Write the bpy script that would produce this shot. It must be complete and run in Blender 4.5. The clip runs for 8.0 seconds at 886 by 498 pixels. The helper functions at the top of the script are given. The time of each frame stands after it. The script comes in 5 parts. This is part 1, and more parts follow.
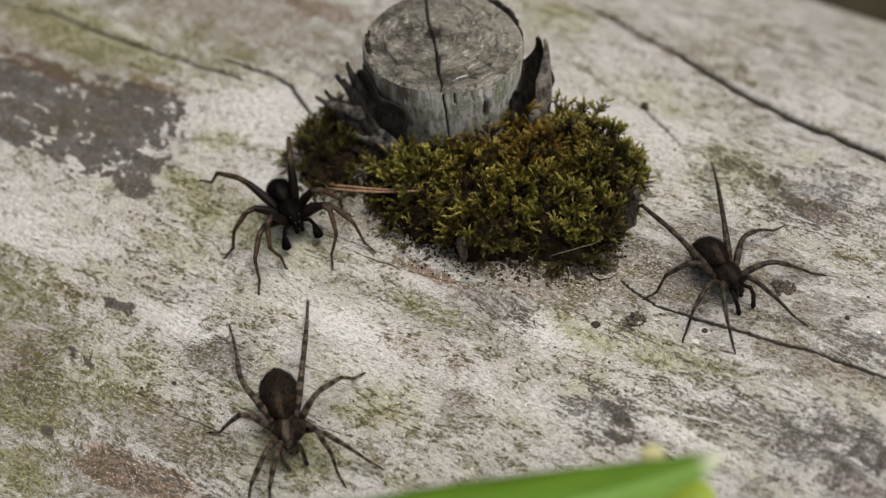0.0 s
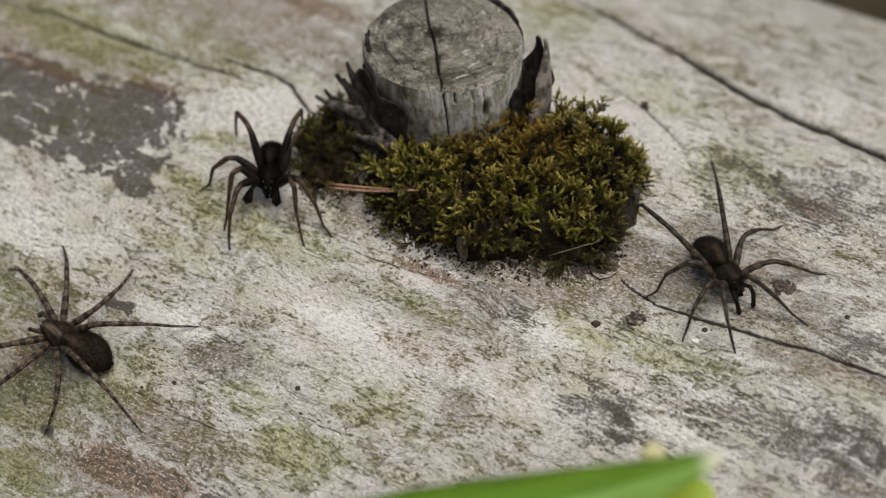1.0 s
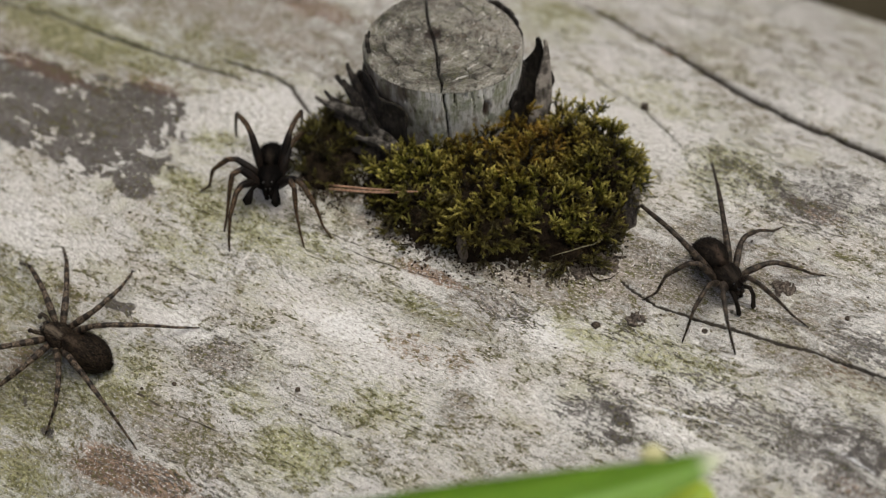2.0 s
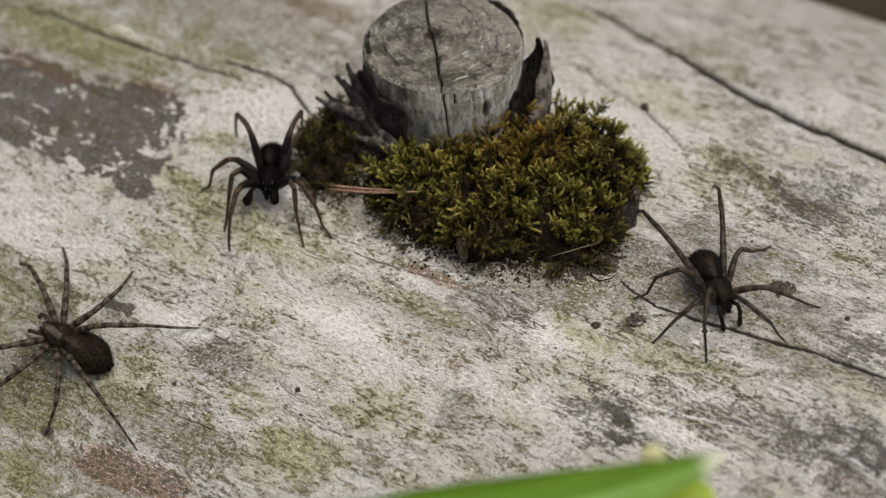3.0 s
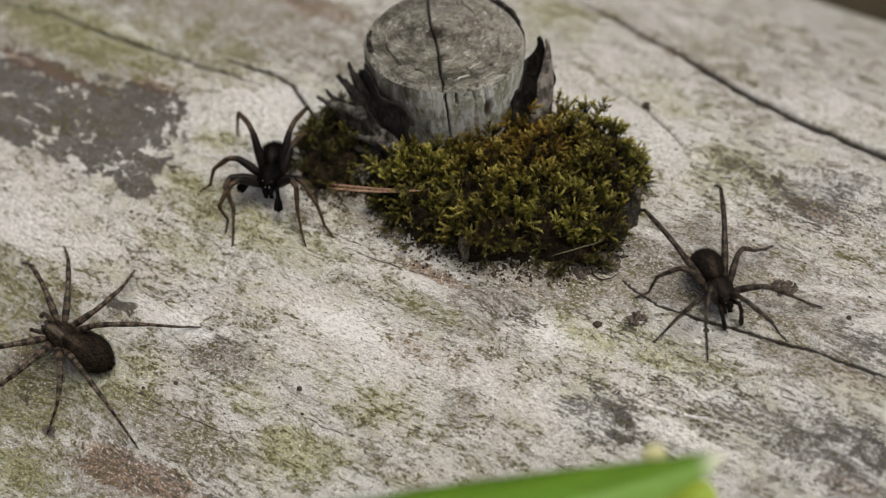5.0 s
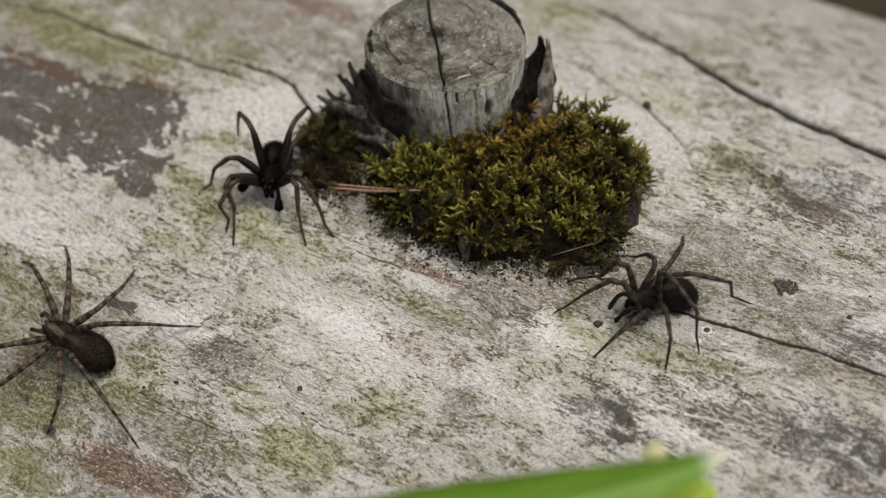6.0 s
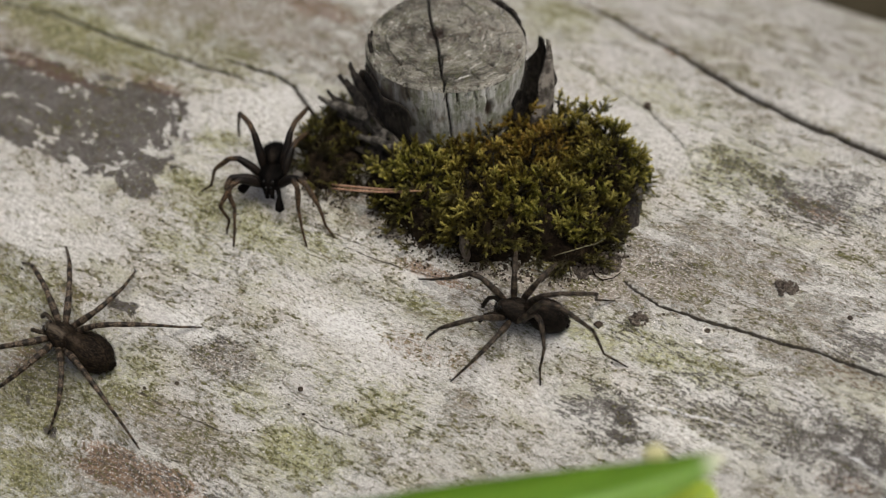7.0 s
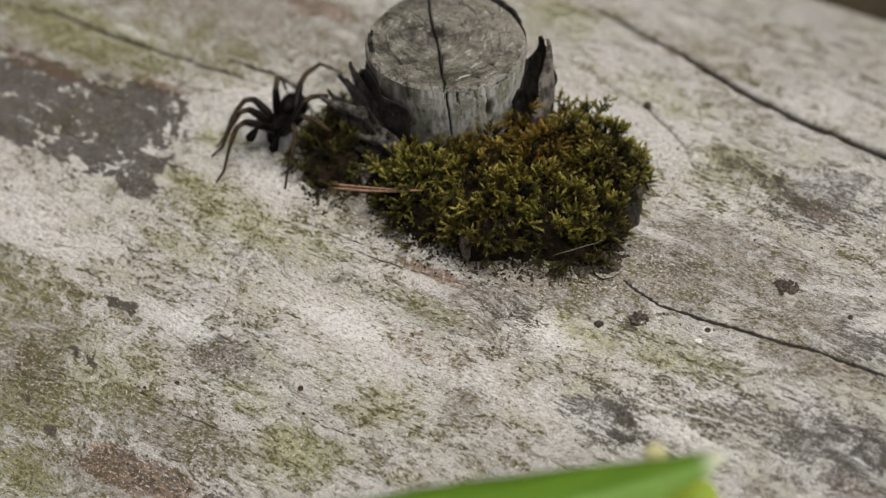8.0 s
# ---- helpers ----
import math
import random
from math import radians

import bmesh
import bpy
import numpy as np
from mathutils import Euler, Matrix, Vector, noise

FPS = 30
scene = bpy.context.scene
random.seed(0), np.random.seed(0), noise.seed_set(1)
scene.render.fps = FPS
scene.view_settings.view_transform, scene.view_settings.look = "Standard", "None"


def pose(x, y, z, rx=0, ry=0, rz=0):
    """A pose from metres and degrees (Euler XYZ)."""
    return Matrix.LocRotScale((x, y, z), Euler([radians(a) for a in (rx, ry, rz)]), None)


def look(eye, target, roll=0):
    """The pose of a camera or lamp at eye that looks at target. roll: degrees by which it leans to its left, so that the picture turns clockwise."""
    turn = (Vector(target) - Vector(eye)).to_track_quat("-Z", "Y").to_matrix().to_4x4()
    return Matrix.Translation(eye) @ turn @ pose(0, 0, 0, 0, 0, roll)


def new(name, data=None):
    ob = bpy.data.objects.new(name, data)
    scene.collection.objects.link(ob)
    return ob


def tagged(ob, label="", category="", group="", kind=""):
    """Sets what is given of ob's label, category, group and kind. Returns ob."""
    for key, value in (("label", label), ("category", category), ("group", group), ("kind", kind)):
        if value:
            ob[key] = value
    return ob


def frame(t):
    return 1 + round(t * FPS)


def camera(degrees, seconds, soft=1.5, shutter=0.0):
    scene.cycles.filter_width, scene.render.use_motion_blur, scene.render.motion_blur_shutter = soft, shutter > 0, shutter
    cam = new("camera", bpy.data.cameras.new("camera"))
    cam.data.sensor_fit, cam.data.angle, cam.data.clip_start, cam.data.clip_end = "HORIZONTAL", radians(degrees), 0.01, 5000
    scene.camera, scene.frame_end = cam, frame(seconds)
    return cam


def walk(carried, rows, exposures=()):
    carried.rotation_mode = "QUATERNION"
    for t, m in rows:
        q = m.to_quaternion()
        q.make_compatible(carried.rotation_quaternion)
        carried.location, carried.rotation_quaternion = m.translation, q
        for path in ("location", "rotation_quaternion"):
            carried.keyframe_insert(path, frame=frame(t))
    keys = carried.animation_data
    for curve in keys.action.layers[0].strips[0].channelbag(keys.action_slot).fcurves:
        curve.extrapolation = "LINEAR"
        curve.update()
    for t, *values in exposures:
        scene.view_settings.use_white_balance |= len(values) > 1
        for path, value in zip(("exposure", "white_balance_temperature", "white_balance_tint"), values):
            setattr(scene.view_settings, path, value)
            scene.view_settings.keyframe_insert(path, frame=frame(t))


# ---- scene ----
# Lengths below are millimetres unless said otherwise; MM turns them into metres.
MM = 0.001
LOG_R = 92.0
GRAIN = radians(29)
AXIS = Vector((math.cos(GRAIN), -math.sin(GRAIN), 0))
ACROSS = Vector((math.sin(GRAIN), math.cos(GRAIN), 0))
UP = Vector((0, 0, 1))

# ---- camera ----
EYE = Vector((-0.2, -109.5, 102.5)) * MM
TARGET = Vector((-0.2, -14.6, 0.0)) * MM
cam = camera(28, 8.0, 1.15, 0.5)
cam.data.dof.use_dof = True
cam.data.dof.focus_distance = 0.137
cam.data.dof.aperture_fstop = 22


def aimed(yaw, pitch):
    return look(EYE, TARGET) @ pose(0, 0, 0, pitch, yaw, 0)


walk(cam, [
    (0.0, aimed(0, 0)), (0.5, aimed(0, 0)), (1.0, aimed(0, -0.022)), (1.5, aimed(0, 0)),
    (3.0, aimed(0, 0.022)), (3.5, aimed(0, 0)), (4.0, aimed(0.006, 0)), (4.5, aimed(0.03, 0)),
    (6.0, aimed(0.067, -0.022)), (6.5, aimed(0.07, -0.02)), (7.0, aimed(0.086, 0)),
    (7.5, aimed(0.088, 0)), (8.0, aimed(0.092, -0.02))],
    exposures=[(0, -0.11, 6500, 6), (7.2, -0.11, 6500, 6), (7.7, -0.17, 6500, 6), (8.0, -0.19, 6500, 6)])

# ---- light ----
world = bpy.data.worlds.new("sky")
scene.world = world
world.use_nodes = True
sky = world.node_tree.nodes.new("ShaderNodeTexSky")
sky.sky_type = "NISHITA"
sky.sun_disc = False
sky.sun_elevation, sky.sun_rotation = radians(76), radians(120)
sky.air_density, sky.dust_density, sky.ozone_density = 0.5, 9.0, 0.2
background = world.node_tree.nodes["Background"]
world.node_tree.links.new(sky.outputs[0], background.inputs[0])
background.inputs[1].default_value = 0.12
sun = new("sun", bpy.data.lights.new("sun", "SUN"))
sun.data.energy, sun.data.angle, sun.data.color = 1.5, radians(30), (1.0, 0.97, 0.93)
sun.matrix_world = look((0.21, -0.12, 1.0), (0, 0, 0))

# ---- materials ----


class Nodes:
    """Short names for building a node material."""

    def __init__(self, name, rough=0.8, spec=0.3):
        self.mat = bpy.data.materials.new(name)
        self.mat.use_nodes = True
        self.tree = self.mat.node_tree
        self.out = self.tree.nodes["Principled BSDF"]
        self.out.inputs["Roughness"].default_value = rough
        self.out.inputs["Specular IOR Level"].default_value = spec

    def make(self, kind, **inputs):
        n = self.tree.nodes.new(kind)
        for key, value in inputs.items():
            self.put(n.inputs[key.replace("_", " ")], value)
        return n

    def put(self, socket, value):
        if isinstance(value, bpy.types.NodeSocket):
            self.tree.links.new(value, socket)
        elif isinstance(value, tuple) and len(value) == 3 and socket.type == "RGBA":
            socket.default_value = (*value, 1)
        else:
            socket.default_value = value

    def attr(self, name, vector=False):
        n = self.tree.nodes.new("ShaderNodeAttribute")
        n.attribute_name = name
        return n.outputs["Vector" if vector else "Fac"]

    def local(self, scale):
        n = self.make("ShaderNodeMapping", Vector=self.tree.nodes.new("ShaderNodeTexCoord").outputs["Object"])
        n.inputs["Scale"].default_value = scale
        return n.outputs[0]

    def stretch(self, vector, scale, shift=(0, 0, 0)):
        n = self.make("ShaderNodeMapping", Vector=vector)
        n.inputs["Scale"].default_value, n.inputs["Location"].default_value = scale, shift
        return n.outputs[0]

    def noise(self, vector, scale, detail=4.0, rough=0.55, distortion=0.0):
        return self.make("ShaderNodeTexNoise", Vector=vector, Scale=scale, Detail=detail, Roughness=rough, Distortion=distortion).outputs["Fac"]

    def cells(self, vector):
        """Random value of each cell, and the distance from its middle."""
        v = self.make("ShaderNodeTexVoronoi", Vector=vector, Scale=1.0)
        return self.make("ShaderNodeSeparateColor", Color=v.outputs["Color"]).outputs[0], v.outputs["Distance"]

    def math(self, op, a, b=0.0, c=0.0):
        n = self.tree.nodes.new("ShaderNodeMath")
        n.operation = op
        for socket, value in zip(n.inputs, (a, b, c)):
            self.put(socket, value)
        return n.outputs[0]

    def ramp(self, value, low, high, to_low=0.0, to_high=1.0):
        n = self.make("ShaderNodeMapRange", Value=value)
        n.interpolation_type = "SMOOTHSTEP"
        for i, v in enumerate((low, high, to_low, to_high), 1):
            n.inputs[i].default_value = v
        return n.outputs[0]

    def mix(self, fac, a, b, blend="MIX"):
        n = self.tree.nodes.new("ShaderNodeMix")
        n.data_type, n.blend_type = "RGBA", blend
        self.put(n.inputs[0], fac), self.put(n.inputs[6], a), self.put(n.inputs[7], b)
        return n.outputs[2]

    def bump(self, height, depth, strength=1.0, normal=None):
        n = self.make("ShaderNodeBump", Height=height, Strength=strength, Distance=depth * MM)
        if normal:
            self.put(n.inputs["Normal"], normal)
        return n.outputs[0]

    def done(self, colour, rough=None, normal=None):
        self.put(self.out.inputs["Base Color"], colour)
        if rough is not None:
            self.put(self.out.inputs["Roughness"], rough)
        if normal is not None:
            self.put(self.out.inputs["Normal"], normal)
        return self.mat


def log_material():
    n = Nodes("weathered_log_wood", 0.8, 0.22)
    g = n.attr("grain", True)
    streak = n.noise(n.stretch(g, (0.35, 4.5, 1)), 1.0, 5, 0.65, 0.3)
    fibre = n.noise(n.stretch(g, (1.0, 15, 1)), 1.0, 3, 0.65)
    small = n.noise(n.stretch(g, (1.9, 3.6, 1), (7, 3, 0)), 1.0, 6, 0.72)
    fine = n.noise(n.stretch(g, (3.5, 5.6, 1), (1, 9, 0)), 1.0, 4, 0.74)
    grain = n.noise(n.stretch(g, (11, 16, 1), (3, 1, 0)), 1.0, 3, 0.8)
    wide = n.noise(n.stretch(g, (0.09, 0.16, 1), (4, 2, 0)), 1.0, 4, 0.6)
    patch = n.noise(n.stretch(g, (0.42, 0.75, 1), (2, 5, 0)), 1.0, 6, 0.68, 0.5)

    def off(v, k):
        return n.math("MULTIPLY", n.math("SUBTRACT", v, 0.5), k)

    def total(*values):
        t = values[0]
        for v in values[1:]:
            t = n.math("ADD", t, v)
        return t

    isle = n.noise(n.stretch(g, (0.55, 0.8, 1), (5, 8, 0)), 1.0, 5, 0.55, 0.8)
    grit = n.noise(n.stretch(g, (1.9, 3.3, 1), (6, 1, 0)), 1.0, 4, 0.62, 0.4)
    chip = n.noise(n.stretch(g, (2.2, 4.6, 1), (1, 6, 0)), 1.0, 4, 0.62, 0.6)
    pore = n.noise(n.stretch(g, (3.2, 4.6, 1), (8, 4, 0)), 1.0, 2, 0.5)
    algae, grey, flake, pale, rust = (n.attr(k) for k in ("algae", "grey", "flake", "pale", "rust"))

    def part_of(v, k):
        return n.math("MULTIPLY", v, k)

    # pale bleached crust over grey-brown wood
    crust = n.mix(n.ramp(total(off(small, 0.8), off(fine, 1.0), off(fibre, 0.35), part_of(pale, 0.05)), -0.20, 0.15), (0.17, 0.165, 0.142), (0.61, 0.605, 0.58))
    crust = n.mix(n.ramp(total(wide, off(patch, 0.5)), 0.47, 0.66, 0, 0.5), crust, (0.385, 0.345, 0.302))
    broad = n.noise(n.stretch(g, (0.16, 0.30, 1), (9, 7, 0)), 1.0, 4, 0.62, 0.6)
    crust = n.mix(n.ramp(total(broad, off(small, 0.4), part_of(pale, -0.15)), 0.50, 0.66, 0, 0.55), crust, (0.33, 0.325, 0.225))
    crust = n.mix(n.ramp(total(broad, off(small, 0.4)), 0.44, 0.32, 0, 0.5), crust, (0.50, 0.49, 0.485))
    crust = n.mix(n.ramp(total(pale, off(patch, 1.6), off(small, 2.4), off(fine, 1.6)), 0.55, 0.9, 0, 0.5), crust, (0.72, 0.73, 0.73))
    wood = n.mix(n.ramp(total(streak, off(grain, 0.5)), 0.3, 0.7), (0.155, 0.13, 0.108), (0.36, 0.32, 0.275))
    bare = total(off(patch, 0.9), off(small, 0.9), off(streak, 0.45), off(grit, 0.5), part_of(grey, 0.24), part_of(pale, -0.24))
    bare_f = n.ramp(bare, 0.02, 0.17, 0, 0.88)
    col = n.mix(bare_f, crust, wood)
    # rust-brown stains
    rust_f = n.ramp(total(rust, off(small, 2.0), off(patch, 1.0), off(grit, 1.4)), 0.4, 0.85, 0, 0.85)
    col = n.mix(rust_f, col, n.mix(n.ramp(total(small, off(fine, 1.2), off(fibre, 0.5)), 0.34, 0.66), (0.045, 0.021, 0.012), (0.28, 0.172, 0.105)))
    # thin green film of algae, thicker in scattered tufts
    film = n.ramp(total(algae, off(patch, 1.8), off(small, 1.4), off(grit, 1.0), off(wide, 1.0)), 0.02, 0.80, 0, 0.78)
    col = n.mix(film, col, n.mix(n.ramp(total(small, off(fine, 0.8)), 0.35, 0.65), (0.15, 0.155, 0.05), (0.39, 0.39, 0.19)))
    # dark grey lichen crust with ragged edges and pale islands
    dark_f = n.ramp(total(n.attr("dark"), off(patch, 1.7), off(isle, 3.6), off(grit, 0.9)), 0.45, 0.56, 0, 0.95)
    dark_f = n.math("MULTIPLY", dark_f, n.ramp(n.attr("dark"), 0.12, 0.35))
    col = n.mix(dark_f, col, n.mix(n.ramp(total(small, off(fine, 0.7)), 0.33, 0.67), (0.045, 0.04, 0.038), (0.135, 0.122, 0.112)))
    col = n.mix(n.math("MULTIPLY", dark_f, n.ramp(total(rust, off(patch, 1.5)), 0.3, 0.7, 0, 0.6)), col, (0.13, 0.07, 0.05))
    # crust broken into small flakes along the grain
    brk_f = n.ramp(total(part_of(flake, 0.16), off(chip, 0.75), off(fine, 0.35), off(streak, 0.45), off(patch, 0.55)), 0.10, 0.145, 0, 0.93)
    brk_f = n.math("MULTIPLY", brk_f, n.ramp(flake, 0.06, 0.28))
    col = n.mix(brk_f, col, n.mix(n.ramp(fine, 0.35, 0.65), (0.055, 0.05, 0.047), (0.20, 0.187, 0.175)))
    left = n.ramp(total(part_of(flake, 0.10), off(grit, 1.0), off(fine, 0.5), off(streak, 0.3)), 0.20, 0.25, 0, 0.85)
    col = n.mix(n.math("MULTIPLY", left, n.ramp(flake, 0.1, 0.4)), col, n.mix(pore, (0.50, 0.49, 0.46), (0.88, 0.875, 0.85)))
    # olive-black pepper specks, thick where algae and dirt gather
    dirt = total(part_of(algae, 0.05), part_of(grey, 0.05), part_of(rust, 0.02), off(patch, 0.42), off(wide, 0.25), part_of(pale, -0.03))
    pep_f = n.ramp(total(fine, off(grit, 0.45), dirt), 0.565, 0.63, 0, 0.8)
    col = n.mix(pep_f, col, n.mix(n.ramp(grain, 0.4, 0.6), (0.048, 0.043, 0.023), (0.145, 0.135, 0.075)))
    tuft = n.ramp(total(grit, off(pore, 0.4), dirt), 0.62, 0.67, 0, 0.72)
    col = n.mix(tuft, col, n.mix(n.ramp(fine, 0.4, 0.6), (0.045, 0.042, 0.016), (0.19, 0.18, 0.06)))
    pin_f = n.ramp(total(pore, off(grain, 0.5), off(small, 0.4)), 0.655, 0.70, 0, 0.88)
    col = n.mix(pin_f, col, (0.055, 0.045, 0.033))
    spark = n.ramp(total(fine, off(grain, 0.7), off(pore, -0.4), part_of(dark_f, 0.06), part_of(film, 0.05)), 0.42, 0.35, 0, 0.75)
    col = n.mix(spark, col, (0.84, 0.83, 0.795))
    wipe = n.ramp(total(n.attr("scratch"), off(fine, 2.4), off(chip, 2.6), off(fibre, 1.6)), 0.55, 0.9, 0, 0.8)
    col = n.mix(wipe, col, (0.76, 0.78, 0.80))
    line_f = n.ramp(total(fibre, off(streak, 0.8), off(patch, 0.3)), 0.635, 0.72, 0, 0.75)
    col = n.mix(line_f, col, (0.12, 0.10, 0.075))
    col = n.mix(n.ramp(total(n.attr("check"), off(fine, 1.6)), 1.5, 0.7, 0, 0.88), col, (0.05, 0.04, 0.03))
    col = n.mix(n.ramp(n.attr("crack"), 0.06, 0.45, 0, 0.95), col, (0.03, 0.024, 0.018))
    relief = total(part_of(streak, 0.35), part_of(fibre, 0.16), part_of(fine, 0.22), part_of(grit, 0.2), part_of(bare_f, -0.25), part_of(tuft, 0.25), part_of(brk_f, -0.3), part_of(left, 0.1))
    return n.done(col, n.ramp(small, 0.3, 0.7, 0.6, 0.9), n.bump(relief, 0.3, 1.0))


def cut_wood_material():
    n = Nodes("grey_cut_end_grain", 0.5, 0.5)
    p = n.local((1000, 1000, 1000))
    sep = n.make("ShaderNodeSeparateXYZ", Vector=p)
    px, py = n.math("ADD", sep.outputs[0], 0.85), n.math("SUBTRACT", sep.outputs[1], 0.9)
    away = n.math("SQRT", n.math("ADD", n.math("MULTIPLY", px, px), n.math("MULTIPLY", py, py)))
    angle = n.math("ARCTAN2", py, px)
    wob = n.noise(p, 0.3, 5, 0.65)
    blotch = n.noise(p, 0.55, 6, 0.7)
    fine = n.noise(p, 2.4, 6, 0.78)
    worn = n.noise(n.stretch(p, (1, 1, 1), (9, 4, 2)), 1.1, 5, 0.7)
    r = n.math("ADD", away, n.math("ADD", n.math("MULTIPLY", wob, 2.6), n.math("MULTIPLY", fine, 0.25)))
    # rings and rays run round and out from the pith
    flat = n.make("ShaderNodeCombineXYZ", X=n.math("MULTIPLY", r, 5.0), Y=n.math("MULTIPLY", angle, 5.0)).outputs[0]
    ring = n.noise(n.stretch(flat, (1.0, 0.16, 1)), 1.0, 4, 0.7)
    ray = n.noise(n.stretch(flat, (0.07, 3.2, 1), (2, 5, 0)), 1.0, 3, 0.7)
    col = n.mix(n.ramp(blotch, 0.36, 0.62), (0.075, 0.07, 0.052), (0.44, 0.42, 0.35))
    # Far right half paler: glossy light on the cut put into the colour.
    paled = n.ramp(n.math("ADD", n.math("MULTIPLY", n.math("ADD", px, py), 0.12), n.math("MULTIPLY", n.math("SUBTRACT", worn, 0.5), 3.0)), 0.0, 0.9, 0, 0.65)
    col = n.mix(paled, col, (0.56, 0.53, 0.47))
    col = n.mix(n.ramp(worn, 0.50, 0.64, 0, 0.55), col, (0.19, 0.19, 0.085))
    col = n.mix(n.ramp(worn, 0.46, 0.34, 0, 0.6), col, (0.15, 0.10, 0.06))
    col = n.mix(n.ramp(ring, 0.54, 0.64, 0, 0.6), col, (0.05, 0.043, 0.033))
    col = n.mix(n.ramp(ring, 0.44, 0.37, 0, 0.6), col, (0.50, 0.48, 0.42))
    col = n.mix(n.ramp(ray, 0.58, 0.68, 0, 0.5), col, (0.06, 0.052, 0.04))
    col = n.mix(n.ramp(fine, 0.56, 0.68, 0, 0.7), col, (0.55, 0.53, 0.47))
    col = n.mix(n.ramp(fine, 0.44, 0.33, 0, 0.8), col, (0.045, 0.04, 0.03))
    pith = n.ramp(n.math("ADD", away, n.math("MULTIPLY", n.math("SUBTRACT", fine, 0.5), 1.4)), 1.0, 0.55, 0, 0.95)
    col = n.mix(pith, col, (0.035, 0.02, 0.012))
    # broken flecks lying along the rings: bright glints put into the colour
    jig = n.make("ShaderNodeTexNoise", Vector=flat, Scale=0.9, Detail=4.0)
    bent = n.make("ShaderNodeVectorMath", Vector=n.stretch(flat, (1.0, 0.55, 1)))
    bent.operation = "ADD"
    n.put(bent.inputs[1], n.stretch(jig.outputs["Color"], (1.6, 1.2, 0)))
    pick, dist = n.cells(bent.outputs[0])
    glint = n.math("MULTIPLY", n.math("LESS_THAN", pick, n.ramp(blotch, 0.42, 0.62, 0.05, 0.42)), n.ramp(dist, 0.5, 0.2))
    col = n.mix(n.math("MULTIPLY", glint, n.ramp(fine, 0.38, 0.55, 0.2, 0.95)), col, (0.86, 0.85, 0.80))
    pick, dist = n.cells(n.stretch(bent.outputs[0], (0.8, 0.5, 1), (3, 5, 1)))
    pit = n.math("MULTIPLY", n.math("LESS_THAN", pick, 0.22), n.ramp(dist, 0.5, 0.2))
    col = n.mix(n.math("MULTIPLY", pit, 0.75), col, (0.045, 0.037, 0.028))
    edge = n.ramp(n.math("ADD", n.attr("rim"), n.math("MULTIPLY", n.math("SUBTRACT", worn, 0.5), 0.12)), 0.93, 0.97)
    col = n.mix(n.math("MULTIPLY", edge, n.ramp(fine, 0.42, 0.6, 0.0, 0.75)), col, (0.60, 0.58, 0.50))
    col = n.mix(n.ramp(n.attr("crack"), 0.3, 0.8), col, (0.02, 0.017, 0.014))
    h = n.math("ADD", n.math("MULTIPLY", ring, -0.9), n.math("ADD", fine, n.math("MULTIPLY", worn, 0.8)))
    return n.done(col, n.ramp(fine, 0.45, 0.6, 0.62, 0.25), n.bump(h, 0.6, 1.0))


def stub_side_material():
    n = Nodes("pale_stub_sapwood", 0.7, 0.3)
    p = n.local((1000, 1000, 1000))
    st = n.noise(n.stretch(p, (3.0, 3.0, 0.35)), 1.0, 5, 0.65)
    bl = n.noise(n.stretch(p, (1, 1, 0.6)), 0.8, 5, 0.65)
    fine = n.noise(p, 4.0, 4, 0.75)
    col = n.mix(n.ramp(st, 0.30, 0.56), (0.40, 0.39, 0.31), (0.86, 0.86, 0.82))
    col = n.mix(n.ramp(bl, 0.45, 0.62, 0, 0.75), col, (0.30, 0.33, 0.20))
    col = n.mix(n.ramp(bl, 0.42, 0.32, 0, 0.7), col, (0.30, 0.24, 0.16))
    col = n.mix(n.ramp(fine, 0.58, 0.68, 0, 0.55), col, (0.12, 0.10, 0.07))
    col = n.mix(n.ramp(fine, 0.42, 0.34, 0, 0.6), col, (0.82, 0.81, 0.76))
    pick, dist = n.cells(n.stretch(p, (2.6, 2.6, 1.5)))
    spot = n.math("MULTIPLY", n.math("LESS_THAN", pick, n.ramp(bl, 0.45, 0.62, 0.0, 0.35)), n.ramp(dist, 0.5, 0.2))
    col = n.mix(n.math("MULTIPLY", spot, 0.7), col, (0.12, 0.115, 0.075))
    spot = n.math("MULTIPLY", n.math("GREATER_THAN", pick, 0.8), n.ramp(dist, 0.45, 0.25))
    col = n.mix(n.math("MULTIPLY", spot, 0.6), col, (0.84, 0.83, 0.78))
    col = n.mix(n.attr("stain"), col, (0.085, 0.06, 0.045))
    col = n.mix(n.ramp(n.attr("crack"), 0.3, 0.8), col, (0.02, 0.017, 0.014))
    return n.done(col, 0.72, n.bump(n.math("ADD", st, n.math("MULTIPLY", fine, 0.4)), 0.25, 0.9))


